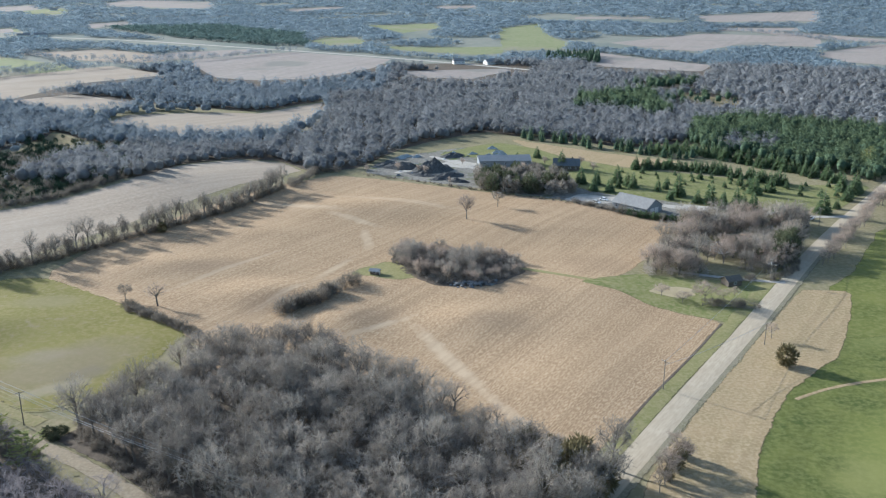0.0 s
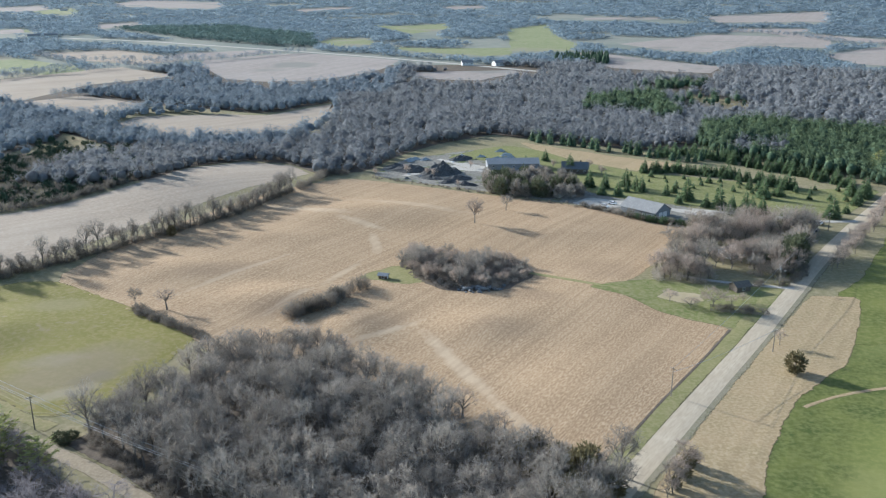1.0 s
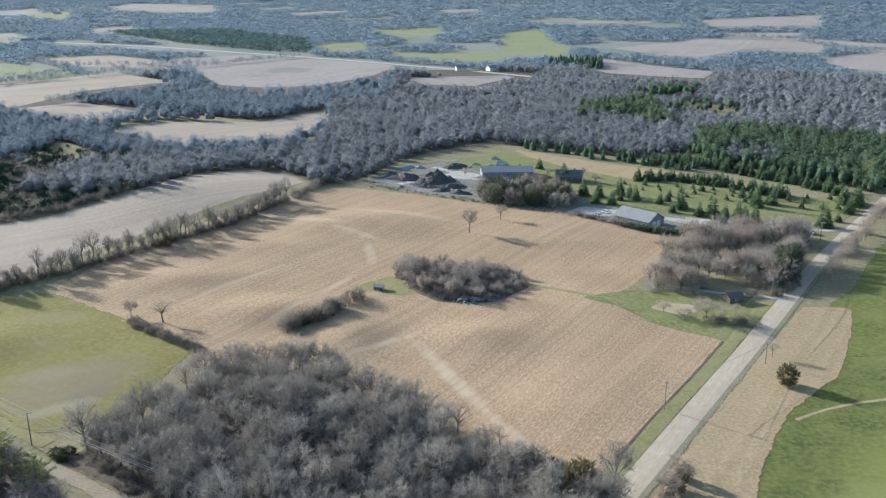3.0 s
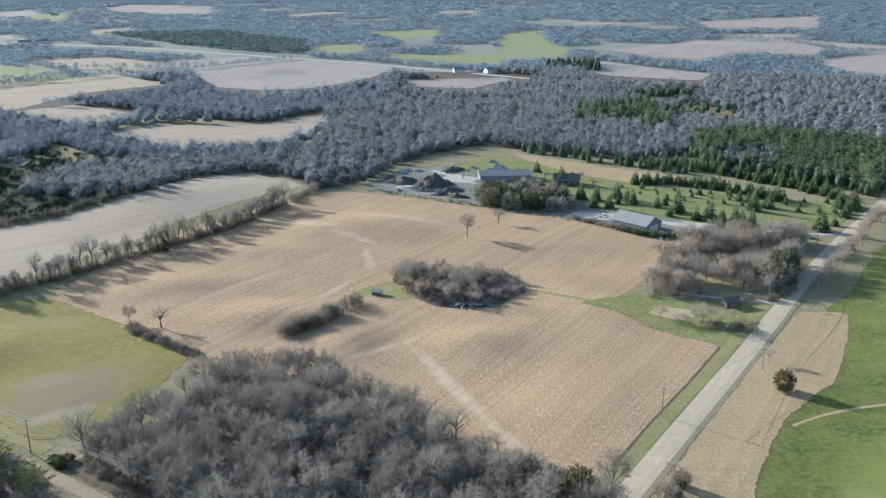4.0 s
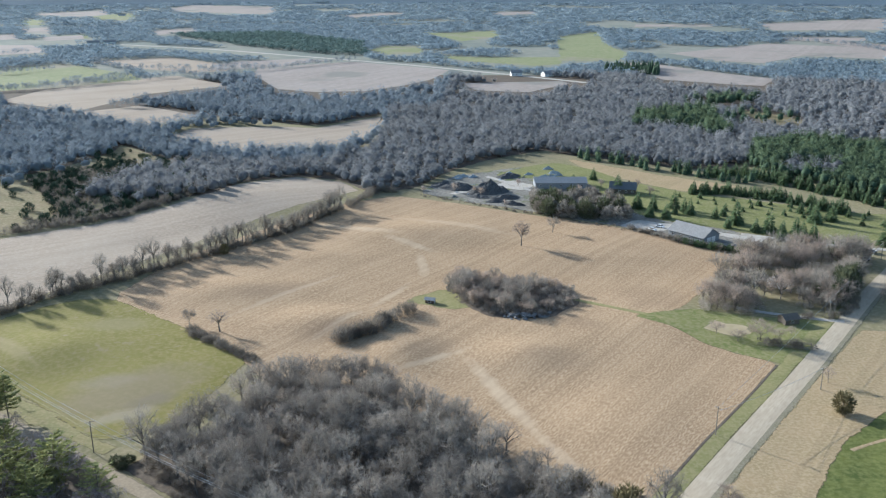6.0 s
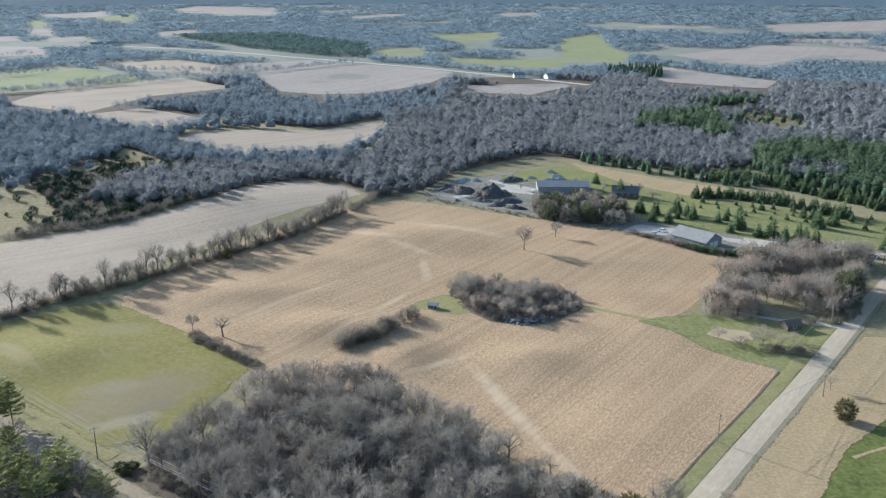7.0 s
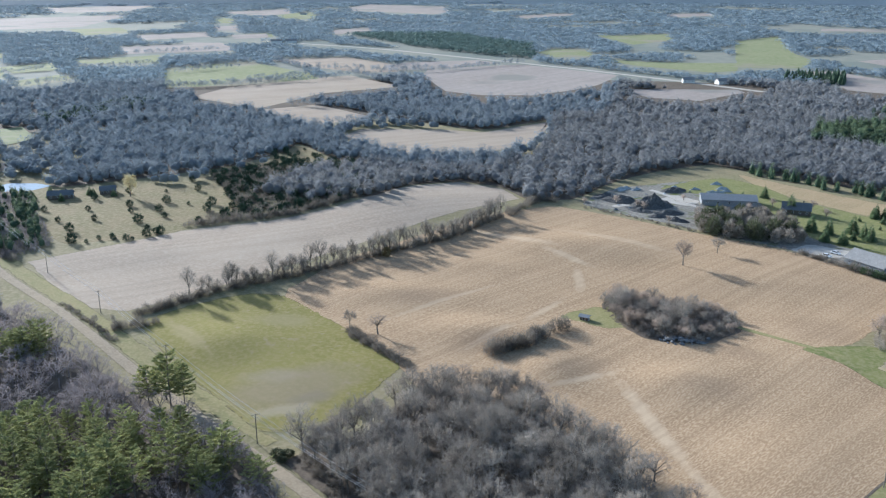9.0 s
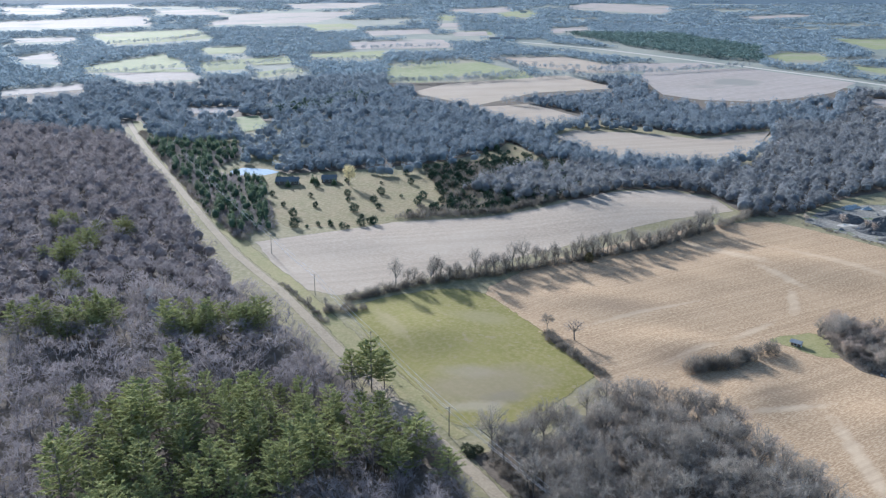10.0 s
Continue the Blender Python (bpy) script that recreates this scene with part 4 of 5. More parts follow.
PINE_MID = [(111, 740), (124, 800), (150, 826), (176, 838), (196, 830), (190, 776), (184, 700), (162, 684), (156, 735), (132, 728)]
PINE_MID_N = [(183, 898), (218, 925), (241, 939), (265, 918), (254, 888), (204, 872)]
GLADE = [(193, 768), (228, 838), (241, 850), (270, 790), (262, 764), (228, 758), (203, 740)]
floor(BACK)
floor(WOOD2)
floor(WOOD3)
WOOD4 = [(-294, 640), (-280, 633), (-233, 585), (-196, 580), (-175, 562), (-121, 574), (-100, 612), (-104, 624), (-136, 624), (-187, 611), (-213, 619), (-266, 668), (-296, 706), (-368, 756), (-380, 758), (-292, 648)]
floor(WOOD4)
stuff("bare_woods", mid_twigs, scatter(BACK, 7.2, 8, [PLANT_A, PLANT_B, PLANT_C, PINE_MID, GLADE]) + scatter(BARE_PATCH, 7, 18), M_TWIGW, "leafless grey-brown woods behind the farm", "woods", 16, 0.7, 1.3, body=M_SHADE)
stuff("bare_woods", mid_twigs, scatter(WOOD2, 7.4, 9) + scatter(WOOD3, 7.2, 10) + scatter(WOOD4, 6.6, 15), M_TWIGBACK, "leafless woods behind the fields, blued for haze", "woods", 11, 0.7, 1.3, body=M_SHADEBACK)

YOUNG = [(-291, 348), (-345, 405), (-372, 436), (-420, 432), (-440, 500), (-470, 520), (-545, 500), (-420, 410), (-340, 350), (-298, 326)]
POND = [(-410, 446), (-408, 460), (-392, 464), (-377, 461), (-380, 445), (-398, 438)]
HOMES = [(-420, 432), (-415, 475), (-350, 490), (-300, 480), (-335, 425), (-345, 408), (-372, 436)]
SHRUB = [(-292, 512), (-262, 570), (-200, 580), (-172, 520), (-168, 474), (-205, 432), (-245, 404), (-240, 440)]
PINE_FAR = [(-723, 1918), (-486, 1971), (-262, 1673), (-215, 1426), (-304, 1454), (-489, 1632)]
OPEN = [corridor(LANE, 9), corridor(FAR_ROAD, 22), YOUNG, POND, HOMES, SHRUB, GLADE, PINE_FAR, PLANT_A, PLANT_B, PLANT_C, PINE_MID, PINE_MID_N, STUBBLE, GREY, GREEN, MEADOW, CLEARING, YARD, STRIP_FIELD, LAWN_N, LAWN_S, HAY, CROP_R, CROP_R2, BACK, WOOD2, WOOD3, WOOD4, LEFT] + [p for _, p in FAR]
BOXES = [(min(x for x, _ in p), max(x for x, _ in p), min(y for _, y in p), max(y for _, y in p), p) for p in OPEN]


def is_open(p):
    return any(a <= p[0] <= b and c <= p[1] <= d and inside(p, poly) for a, b, c, d, poly in BOXES)


def far_spots(seed):
    rng = random.Random(seed)
    out, r = [], 545.0
    while r < 6800:
        gap = 9.4 if r < 1150 else r * (0.0085 if r < 2400 else 0.012 if r < 4500 else 0.017)
        az = -66.0
        while az < 36:
            q = r + rng.uniform(-0.5, 0.5) * gap
            a = radians(az + rng.uniform(-0.5, 0.5) * math.degrees(gap / r))
            p = (q * math.sin(a), q * math.cos(a))
            wood = q < 900 or noise.noise(Vector((p[0] / 420, p[1] / 420, 3.3))) + 0.5 * noise.noise(Vector((p[0] / 120, p[1] / 120, 8.1))) > (-0.4 if q < 1500 else -0.28 if q < 2200 else -0.2)
            if wood and not any(is_open((p[0] * k, p[1] * k)) for k in ((1, 1.035, 1.07) if q > 900 else (1, 1.03))) and not (p[0] > -60 and q < 720):
                out.append((*p, gap * 1.0, 7.0 if q < 2500 else 9.0))
            az += math.degrees(gap / r)
        r += gap * 0.9
    return out


field("woodland_floor", [(820 * math.sin(radians(a)), 820 * math.cos(radians(a))) for a in range(-66, 37, 6)] + [(1160 * math.sin(radians(a)), 1160 * math.cos(radians(a))) for a in range(36, -67, -6)],
      M_LITTER, "dark leaf litter under the distant woods", -0.45, "ground", rounds=0)
clumps = [massed(70 + i, 0.8, 1.1, 38, 0.42, 0.13) for i in range(6)]
far_trees = [massed(80 + i, 4.9, 8.5 + 0.6 * i, 64, 2.2, 0.36, core=0.6) for i in range(5)]
spots = far_spots(12)
stuff("distant_woods", far_trees, [s[:2] for s in spots if math.hypot(s[0], s[1]) < 1150 and s[0] >= -60], M_TWIGW, "leafless woods beyond the farm", "woods", 17, 0.7, 1.3, body=M_SHADE)
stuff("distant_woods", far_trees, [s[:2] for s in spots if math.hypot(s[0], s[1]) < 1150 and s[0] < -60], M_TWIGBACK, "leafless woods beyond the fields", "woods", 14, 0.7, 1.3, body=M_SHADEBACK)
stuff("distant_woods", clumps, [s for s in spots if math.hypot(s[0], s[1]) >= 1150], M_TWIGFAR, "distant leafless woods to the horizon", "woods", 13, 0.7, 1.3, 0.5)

# ---- hedges, thickets and single trees ----
HEDGE = [(-196, 277), (-180, 311), (-160, 334), (-143, 357), (-125, 382), (-105, 410), (-86, 455)]
brush_small = [brush(100 + i, 170) for i in range(5)]
brush_tall = [brush(110 + i, 340, 2.7, 5.4, 0.13, 1.5) for i in range(4)]
row_kinds = [tree_thing("hedgerow_tree", *bare_tree(120 + i, 9.5 + 1.1 * i, 2.5 + 0.3 * i, 8, 8, 17, 0.9, 0.065, low=0.16 + 0.04 * i), M_BARK, M_TWIG,
                        "slender leafless tree in the field hedge", group="trees of the hedge") for i in range(4)]
plant(row_kinds, along(HEDGE[1:], 2.1, 20, 1.6) + [(-187, 300), (-184, 305), (-182, 307)], 21, 0.72, 1.2)
stuff("hedge_brush", brush_small + brush_tall, along(HEDGE, 0.85, 22, 1.7) + along([(-198, 262), (-190, 267), (-184, 273)], 1.2, 19, 1.6) + along([(-83, 460), (-74, 494), (-60, 500)], 1.6, 23, 2.0), M_BRUSH, "tangled leafless brush under the hedge trees", "brush", 24, 0.55, 1.2)

oak_a = tree_thing("field_tree", *bare_tree(131, 12, 4.4, 10, 10, 22, 1.1, 0.07, low=0.3), M_BARK, M_TWIGRED, "lone leafless tree standing in the stubble")
oak_b = tree_thing("field_tree", *bare_tree(132, 8.5, 3.4, 8, 8, 16, 1.0, 0.07, low=0.32), M_BARK, M_TWIG, "small lone leafless tree in the stubble")
oak_c = tree_thing("oak_tree", *bare_tree(133, 8.5, 4.2, 8, 7, 9, 0.9, 0.06, low=0.35, stout=1.6), M_BARK, M_TWIGRED, "gnarled leafless oak on the brushy field bank")
for t, p in ((oak_a, (11, 393)), (oak_b, (27, 417)), (oak_c, (-99, 283))):
    t.matrix_basis = Matrix.Translation((*p, land(*p)))
copy_thing(oak_b, Matrix.Translation((-112, 288, land(-112, 288))) @ Matrix.Diagonal((0.8, 0.8, 0.8, 1)))
stuff("bank_brush", brush_small, along([(-111, 284), (-100, 274), (-81, 260)], 0.9, 25, 1.5), M_BRUSH, "dark low brush along the wheat field bank", "brush", 26, 0.6, 1.0)
stuff("ditch_brush", brush_tall, along([(-56, 277), (-44, 285), (-39, 297)], 0.9, 27, 2.0) + along([(-37, 300), (-31, 309)], 2.5, 28, 1.0), M_BRUSH, "leafless bushes along the grassy ditch", "brush", 29, 0.75, 1.25)
edge_kinds = [tree_thing("edge_tree", *bare_tree(140 + i, 8 + i, 4.2, 8, 8, 12, 0.9, 0.05, low=0.3, stout=1.5), M_BARK, M_TWIGRED, "spreading leafless tree at the edge of the wood") for i in range(2)]
plant(edge_kinds, [(-22, 232), (-9, 219), (3, 208), (14, 200), (-33, 243), (-46, 252), (-60, 252)], 30, 0.75, 1.1)

THICKET = [(-20, 332), (-10, 313), (-1, 304.5), (18, 305), (32, 322), (27, 341), (5, 346), (-17, 349)]
field("thicket_floor", [(x * 1.08 - 0.5, 324 + (y - 324) * 1.12) for x, y in THICKET], M_LITTER, "leaf litter under the thicket", 1, "ground")
field("thicket_grass", [(-37, 317), (-30, 328), (-17, 334), (-10, 312), (-15, 308), (-26, 313)], M_VERGE, "green grass beside the thicket", 1, "grass", rough=3)
strip("grass_path", [(30, 325), (42, 317), (55, 307), (66, 302)], 2.8, M_VERGE, "faint green path through the stubble", 1, "path", wander=0.5)
thicket_kinds = [tree_thing("thicket_tree", *bare_tree(150 + i, 6.5 + i * 0.6, 2.9, 8, 8, 18, 0.8, 0.055, low=0.14), M_BARK, (M_TWIGRED, M_TWIGRED, M_TWIG)[i], "leafless grey-brown tree of the field thicket", group="trees of the thicket") for i in range(3)]
thicket_spots = scatter(THICKET, 4.6, 31)
plant(thicket_kinds, thicket_spots, 32, sizes=[0.8 * max(0.7, (1.35 - 0.012 * (x + 20)) * (0.98 + 0.6 * noise.noise(Vector((x / 7, y / 7, 5))))) for x, y in thicket_spots])
stuff("thicket_brush", brush_small, scatter(THICKET, 3.6, 33), M_TWIG, "leafless undergrowth of the thicket", "brush", 34, 0.7, 1.1)
cedar_kinds = [tree_thing("cedar_bush", *bush(160 + i, 2.5, 6.2), M_BARK, M_CEDAR, "rounded brown-green cedar bush") for i in range(2)]
plant(cedar_kinds, [(101, 235), (54, 178), (51, 173), (57, 183), (10, 186), (20, 184), (25, 180), (31, 176), (-125, 373), (36, 169), (33, 164), (29, 172), (23, 170), (26, 165), (16, 180)], 35, sizes=[1.1, 0.85, 0.6, 0.6, 1.2, 1.1, 1.35, 1.4, 0.7, 1.3, 1.2, 1.45, 1.3, 1.3, 1.2])

# ---- farmstead by the road ----
FARM_W = [(76, 316), (84, 334), (97, 346), (104, 336), (102, 318), (92, 311)]
FARM_N = [(93, 356), (113, 386), (140, 398), (168, 390), (164, 374), (140, 372), (118, 362), (104, 350)]
FARM_E = [(116, 322), (122, 338), (128, 354), (150, 362), (150, 346), (136, 326), (126, 316)]
farm_kinds = [tree_thing("farm_tree", *bare_tree(170 + i, 9 + i, 4.2, 8, 8, 17, 1.0, 0.075, low=0.14), M_BARK, (M_TWIGRED, M_TWIG, M_TWIGRED)[i], "spreading leafless tree round the farmhouse", group="trees of the farmstead") for i in range(3)]
plant(farm_kinds, scatter(FARM_W, 4.6, 35) + scatter(FARM_N, 4.8, 36) + scatter(FARM_E, 4.6, 37) + [(106, 333), (110, 336), (114, 337), (118, 338), (122, 341), (107, 341), (112, 331), (120, 333), (108, 345), (126, 346)], 37, 0.5, 1.25)
stuff("farm_undergrowth", brush_small, scatter(FARM_W, 4.2, 401) + scatter(FARM_N, 4.6, 402) + scatter(FARM_E, 4.4, 403), M_TWIG, "leafless undergrowth between the farmstead trees", "brush", 404, 0.5, 1.1)
orchard = [tree_thing("orchard_tree", *bare_tree(175 + i, 6.5, 4.6, 9, 8, 14, 0.9, 0.06, low=0.25), M_BARK, M_TWIGRED, "wide low leafless tree on the farm lawn") for i in range(2)]
plant(orchard, [(92, 287), (84, 286), (99, 289), (104, 292), (78, 292)], 38, sizes=[1.25, 0.7, 0.9, 0.8, 0.6])
yew = tree_thing("evergreen_tree", *bush(168, 2.3, 7.5, 700), M_BARK, M_OLIVE, "dark bushy evergreen beside the road and lane", group="dark evergreens")
plant([yew], [(133, 329), (136, 333), (139, 337), (130, 325), (143, 343), (147, 349), (138, 341), (141, 334), (126, 330)], 39, sizes=[1.2, 1.3, 1.25, 0.9, 1.2, 1.1, 1.2, 1.0, 0.7])
for x, y, q in ((-98, 193.5, 1.0), (-95.5, 195, 0.8), (-96, 191.5, 0.7)):
    copy_thing(yew, Matrix.Translation((x, y, land(x, y) - 0.2)) @ Matrix.Diagonal((q * 0.8, q * 0.6, q * 0.32, 1)))
plant([farm_kinds[1]], [(86, 404), (91, 400), (97, 398), (103, 394), (80, 409), (110, 391), (114, 397)], 391, 0.5, 0.75)
stuff("farm_brush", brush_tall, along([(92, 285), (108, 280)], 2.2, 38, 1.2) + along([(110, 309), (128, 312), (142, 332)], 2.4, 39, 1.5), M_BRUSH, "leafless bushes beside the farm drive", "brush", 40, 0.5, 0.9)
road_kinds = [tree_thing("roadside_tree", *bare_tree(180 + i, 6.5, 2.6, 7, 7, 14, 0.8, 0.055, low=0.25), M_BARK, M_TWIGRED, "small leafless tree beside the road", group="roadside trees") for i in range(2)]
plant(road_kinds, along([(150, 326), (176, 364), (203, 402), (224, 431)], 3.6, 41, 1.2) + [(104, 255), (55, 181), (52, 175), (50, 171), (56, 179), (53, 177), (48, 168)], 42, 0.8, 1.25)


# ---- conifers ----
spruce_kinds = [tree_thing("spruce_tree", *spruce(190 + i, 6.5 + i, 2.3 + 0.2 * i, 420), M_BARK, M_SPRUCE, "dark green spruce on the lawn", group="spruces of the lawn") for i in range(3)]
LAWN_TREES = [(94, 457), (102, 457), (114, 451), (116, 433), (122, 440), (144, 478), (119, 455), (162, 464), (163, 445), (174, 451), (144, 405), (140, 422), (134, 424), (128, 426),
              (138, 418), (210, 439), (194, 416), (183, 406), (88, 449), (80, 452), (84, 466), (76, 470), (59, 540), (70, 506), (46, 532), (146, 416), (149, 420), (143, 412), (152, 414), (147, 424), (136, 412), (206, 432), (216, 446), (220, 452), (212, 452), (96, 470), (100, 462)]
plant(spruce_kinds, LAWN_TREES, 43, 0.9, 1.5)
sapling = tree_thing("young_spruce", *spruce(195, 3.0, 1.1, 150, 0.45), M_BARK, M_SPRUCE, "young spruce planted on the lawn", group="young spruces")
rng_rows = random.Random(44)
plant([sapling], [(x + rng_rows.uniform(-1.5, 1.5), y + rng_rows.uniform(-1.5, 1.5)) for i in range(12) for x, y in ((104 + 9.5 * i, 496 - 3.2 * i), (112 + 9.0 * i, 482 - 3.0 * i), (124 + 9.0 * i, 466 - 3.0 * i)) if inside((x, y), LAWN_N) and rng_rows.random() < 0.85], 45, 0.8, 1.6)
big_fir = tree_thing("fir_tree", *pine(196, 15, 4.2), M_BARK, M_PINE, "large bright green fir beside the road")
big_fir.matrix_basis = Matrix.Translation((246, 497, 0))
plantation_kinds = [tree_thing("plantation_spruce", *spruce(200 + i, 7.5 + i, 3.0, 320, 0.8), M_BARK, M_SPRUCE, "dark green plantation spruce", group="spruces of the plantation") for i in range(3)]
plant(plantation_kinds, scatter(PLANT_A, 4.4, 46) + scatter(PLANT_C, 4.0, 45), 47, 0.7, 1.25)
spruce_far = [fir_mass(210 + i, 2.8, 8.5, 70, 1.2, 0.5) for i in range(3)]
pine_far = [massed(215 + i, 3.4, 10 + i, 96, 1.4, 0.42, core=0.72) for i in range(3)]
far_firs = []
for i in range(3):
    crown = lump(225 + i, 1.9, 8.0, 6, 3, 0.25, 0.8)
    far_firs.append((*crown, len(crown[1])))
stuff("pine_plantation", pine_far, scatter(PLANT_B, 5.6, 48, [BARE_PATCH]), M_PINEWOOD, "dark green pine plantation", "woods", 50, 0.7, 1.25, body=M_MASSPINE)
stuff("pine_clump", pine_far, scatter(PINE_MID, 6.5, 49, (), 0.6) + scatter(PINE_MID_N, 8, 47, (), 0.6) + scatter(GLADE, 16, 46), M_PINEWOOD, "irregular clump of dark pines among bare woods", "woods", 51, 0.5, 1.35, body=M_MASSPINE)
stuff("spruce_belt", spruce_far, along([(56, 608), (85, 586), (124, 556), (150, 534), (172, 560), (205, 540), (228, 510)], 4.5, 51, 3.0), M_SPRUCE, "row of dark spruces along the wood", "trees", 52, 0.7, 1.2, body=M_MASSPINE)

# shrubland, young conifers and evergreens beyond the bean field
stuff("shrubland", [brush(115 + i, 130, 2.7, 5.0, 0.24, 1.7) for i in range(3)], scatter(SHRUB, 7.5, 53, [CLEARING]) + along([(-246, 397), (-205, 428), (-173, 468), (-156, 515)], 2.4, 54, 2.0), M_BRUSH, "leafless shrubland behind the bean field", "brush", 55, 0.6, 1.3)
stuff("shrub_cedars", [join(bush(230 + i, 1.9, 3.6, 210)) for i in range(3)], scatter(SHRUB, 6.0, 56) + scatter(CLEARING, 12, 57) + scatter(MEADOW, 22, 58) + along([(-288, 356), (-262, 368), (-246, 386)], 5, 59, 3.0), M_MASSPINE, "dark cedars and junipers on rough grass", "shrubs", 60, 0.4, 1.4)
field("home_lawn", HOMES, M_MEADOW, "dry lawn round the houses and pond", 0, "lawn")
field("glade", GLADE, M_MEADOW, "open glade among the woods", 0, "meadow")
stuff("young_scrub", [brush(118 + i, 60, 2.2, 3.4, 0.2, 1.5) for i in range(3)], scatter(YOUNG, 4.0, 68, [POND]), M_TWIGLEFT, "leafless scrub among the young conifers", "brush", 69, 0.7, 1.3)
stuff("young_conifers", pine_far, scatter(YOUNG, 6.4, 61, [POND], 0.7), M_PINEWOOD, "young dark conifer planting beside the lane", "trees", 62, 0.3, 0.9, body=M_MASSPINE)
field("pond", POND, M_WATER, "pale blue pond beside the conifers", 2, "pond")
stuff("far_pines", clumps, [(x, y, 12, 8.5) for x, y in scatter(PINE_FAR, 13, 63)], M_PINEFAR, "distant pine plantation, its green blued for haze", "woods", 67, 0.8, 1.2)
stuff("far_evergreens", far_firs, scatter([(146, 1261), (222, 1266), (204, 1160), (136, 1170)], 9, 64)
      + [(x, y, 1.7, 0.65) for x, y in scatter([(-563, 663), (-558, 835), (-520, 811), (-530, 679)], 6, 65)], M_SPRUCE, "distant dark evergreen plantations", "woods", 66, 1.0, 1.6, body=M_MASSPINE)
willow = tree_thing("willow_tree", *bare_tree(240, 15, 4.6, 9, 9, 18, 1.5, 0.13, low=0.15), M_BARK, M_WILLOW, "tall pale yellow willow beside the houses")
willow.matrix_basis = Matrix.Translation((-312, 448, land(-312, 448)))
plant([pine_kinds[0]], [(-205, 150)], 66, 1.0, 1.0)
rng_p = random.Random(67)
for cx, cy, k in ((-269, 193, 10), (-258, 202, 8), (-227, 216, 11), (-205, 228, 9), (-217, 220, 6), (-340, 252, 5), (-344, 269, 5), (-352, 297, 5), (-389, 289, 4), (-300, 225, 3), (-104, 180, 3), (-110, 186, 3)):
    for _ in range(k):
        x, y = cx + rng_p.gauss(0, 5), cy + rng_p.gauss(0, 4)
        copy_thing(pine_kinds[rng_p.randrange(1, 4)], Matrix.Translation((x, y, land(x, y))) @ Matrix.Rotation(rng_p.uniform(0, 6), 4, "Z") @ Matrix.Diagonal((1.0, 1.0, rng_p.uniform(0.62, 0.9), 1)))


# ---- buildings, vehicles, poles ----
def part(name, bm, material, parent, label=""):
    me = bpy.data.meshes.new(name)
    bm.to_mesh(me)
    bm.free()
    me.materials.append(material)
    ob = new(name, me)
    ob.parent = parent
    return tagged(ob, label)


def box(cx, cy, cz, sx, sy, sz, bevel=0.0):
    bm = bmesh.new()
    bmesh.ops.create_cube(bm, size=1, matrix=Matrix.Translation((cx, cy, cz)) @ Matrix.Diagonal((sx, sy, sz, 1)))
    if bevel:
        bmesh.ops.bevel(bm, geom=bm.edges[:], offset=bevel, segments=2, affect="EDGES")
    return bm


def prism(profile, x0, x1):
    """A profile in y, z drawn out along x."""
    bm = bmesh.new()
    a = [bm.verts.new((x0, y, z)) for y, z in profile]
    b = [bm.verts.new((x1, y, z)) for y, z in profile]
    bm.faces.new(a[::-1])
    bm.faces.new(b)
    for i in range(len(a)):
        j = (i + 1) % len(a)
        bm.faces.new((a[i], a[j], b[j], b[i]))
    bmesh.ops.recalc_face_normals(bm, faces=bm.faces)
    return bm


def gabled(name, x, y, turn, length, depth, eave, ridge, walls, roof, label, category, doors=1, windows=3, chimney=False):
    """A gabled building: walls, two roof slopes with eaves, doors and windows on both long sides."""
    h = thing(name, label, category)
    d = depth / 2
    part("wall", prism([(-d, -0.8), (d, -0.8), (d, eave), (0, ridge), (-d, eave)], -length / 2, length / 2), walls, h)
    o, t = 0.5, 0.18
    k = (ridge - eave) / d
    for s in (-1, 1):
        part("roof", prism([(0, ridge + 0.03), (s * (d + o), eave - k * o + 0.03), (s * (d + o), eave - k * o + t), (0, ridge + t + 0.05)], -length / 2 - o, length / 2 + o), roof, h)
    for s in (-1, 1):
        for i in range(windows):
            wx = -length / 2 + length * (i + 0.5) / windows
            w = part("window", box(wx, s * (d + 0.03), eave * 0.58, 1.2, 0.08, 1.1), M_WHITE, h)
            part("pane", box(wx, s * (d + 0.08), eave * 0.58, 0.95, 0.04, 0.85), M_GLASS, w)
    for i in range(doors):
        part("door", box(length / 2 + 0.04, (i - (doors - 1) / 2) * 3.6, eave * 0.42, 0.1, 2.9 if eave > 3.2 else 1.0, eave * 0.84), M_WHITE if walls is not M_WHITE else M_BROWN, h)
    if chimney:
        part("chimney", box(length * 0.22, 0.6, ridge + 0.3, 0.7, 0.7, 1.6), M_BROWN, h)
    h.matrix_basis = Matrix.Translation((x, y, land(x, y))) @ Matrix.Rotation(radians(turn), 4, "Z")
    return h


gabled("barn", 95, 414, -47, 20, 13, 3.4, 6.8, M_STEEL, M_ROOF, "pale steel-sided barn with a weathered metal roof", "barn", 2, 4)
gabled("machine_shed", 37, 522, 4, 31, 13, 3.6, 5.8, M_STEEL, M_STEEL, "long pale blue-grey steel machine shed", "shed", 2, 5)
gabled("farmhouse", 73, 507, -8, 15, 9, 3.2, 6.4, M_BROWN, M_SHINGLE, "low brown house with a dark shingle roof", "house", 1, 4, True)
gabled("farmhouse", 117, 348, 35, 9, 6.5, 2.9, 4.8, M_WHITE, M_SHED, "white boarded farmhouse among leafless trees", "house", 1, 4, True)
gabled("garage", 107, 305, 20, 6, 4.5, 2.2, 3.4, M_BROWN, M_SHED, "small dark garage on the farm lawn", "garage", 1, 1)
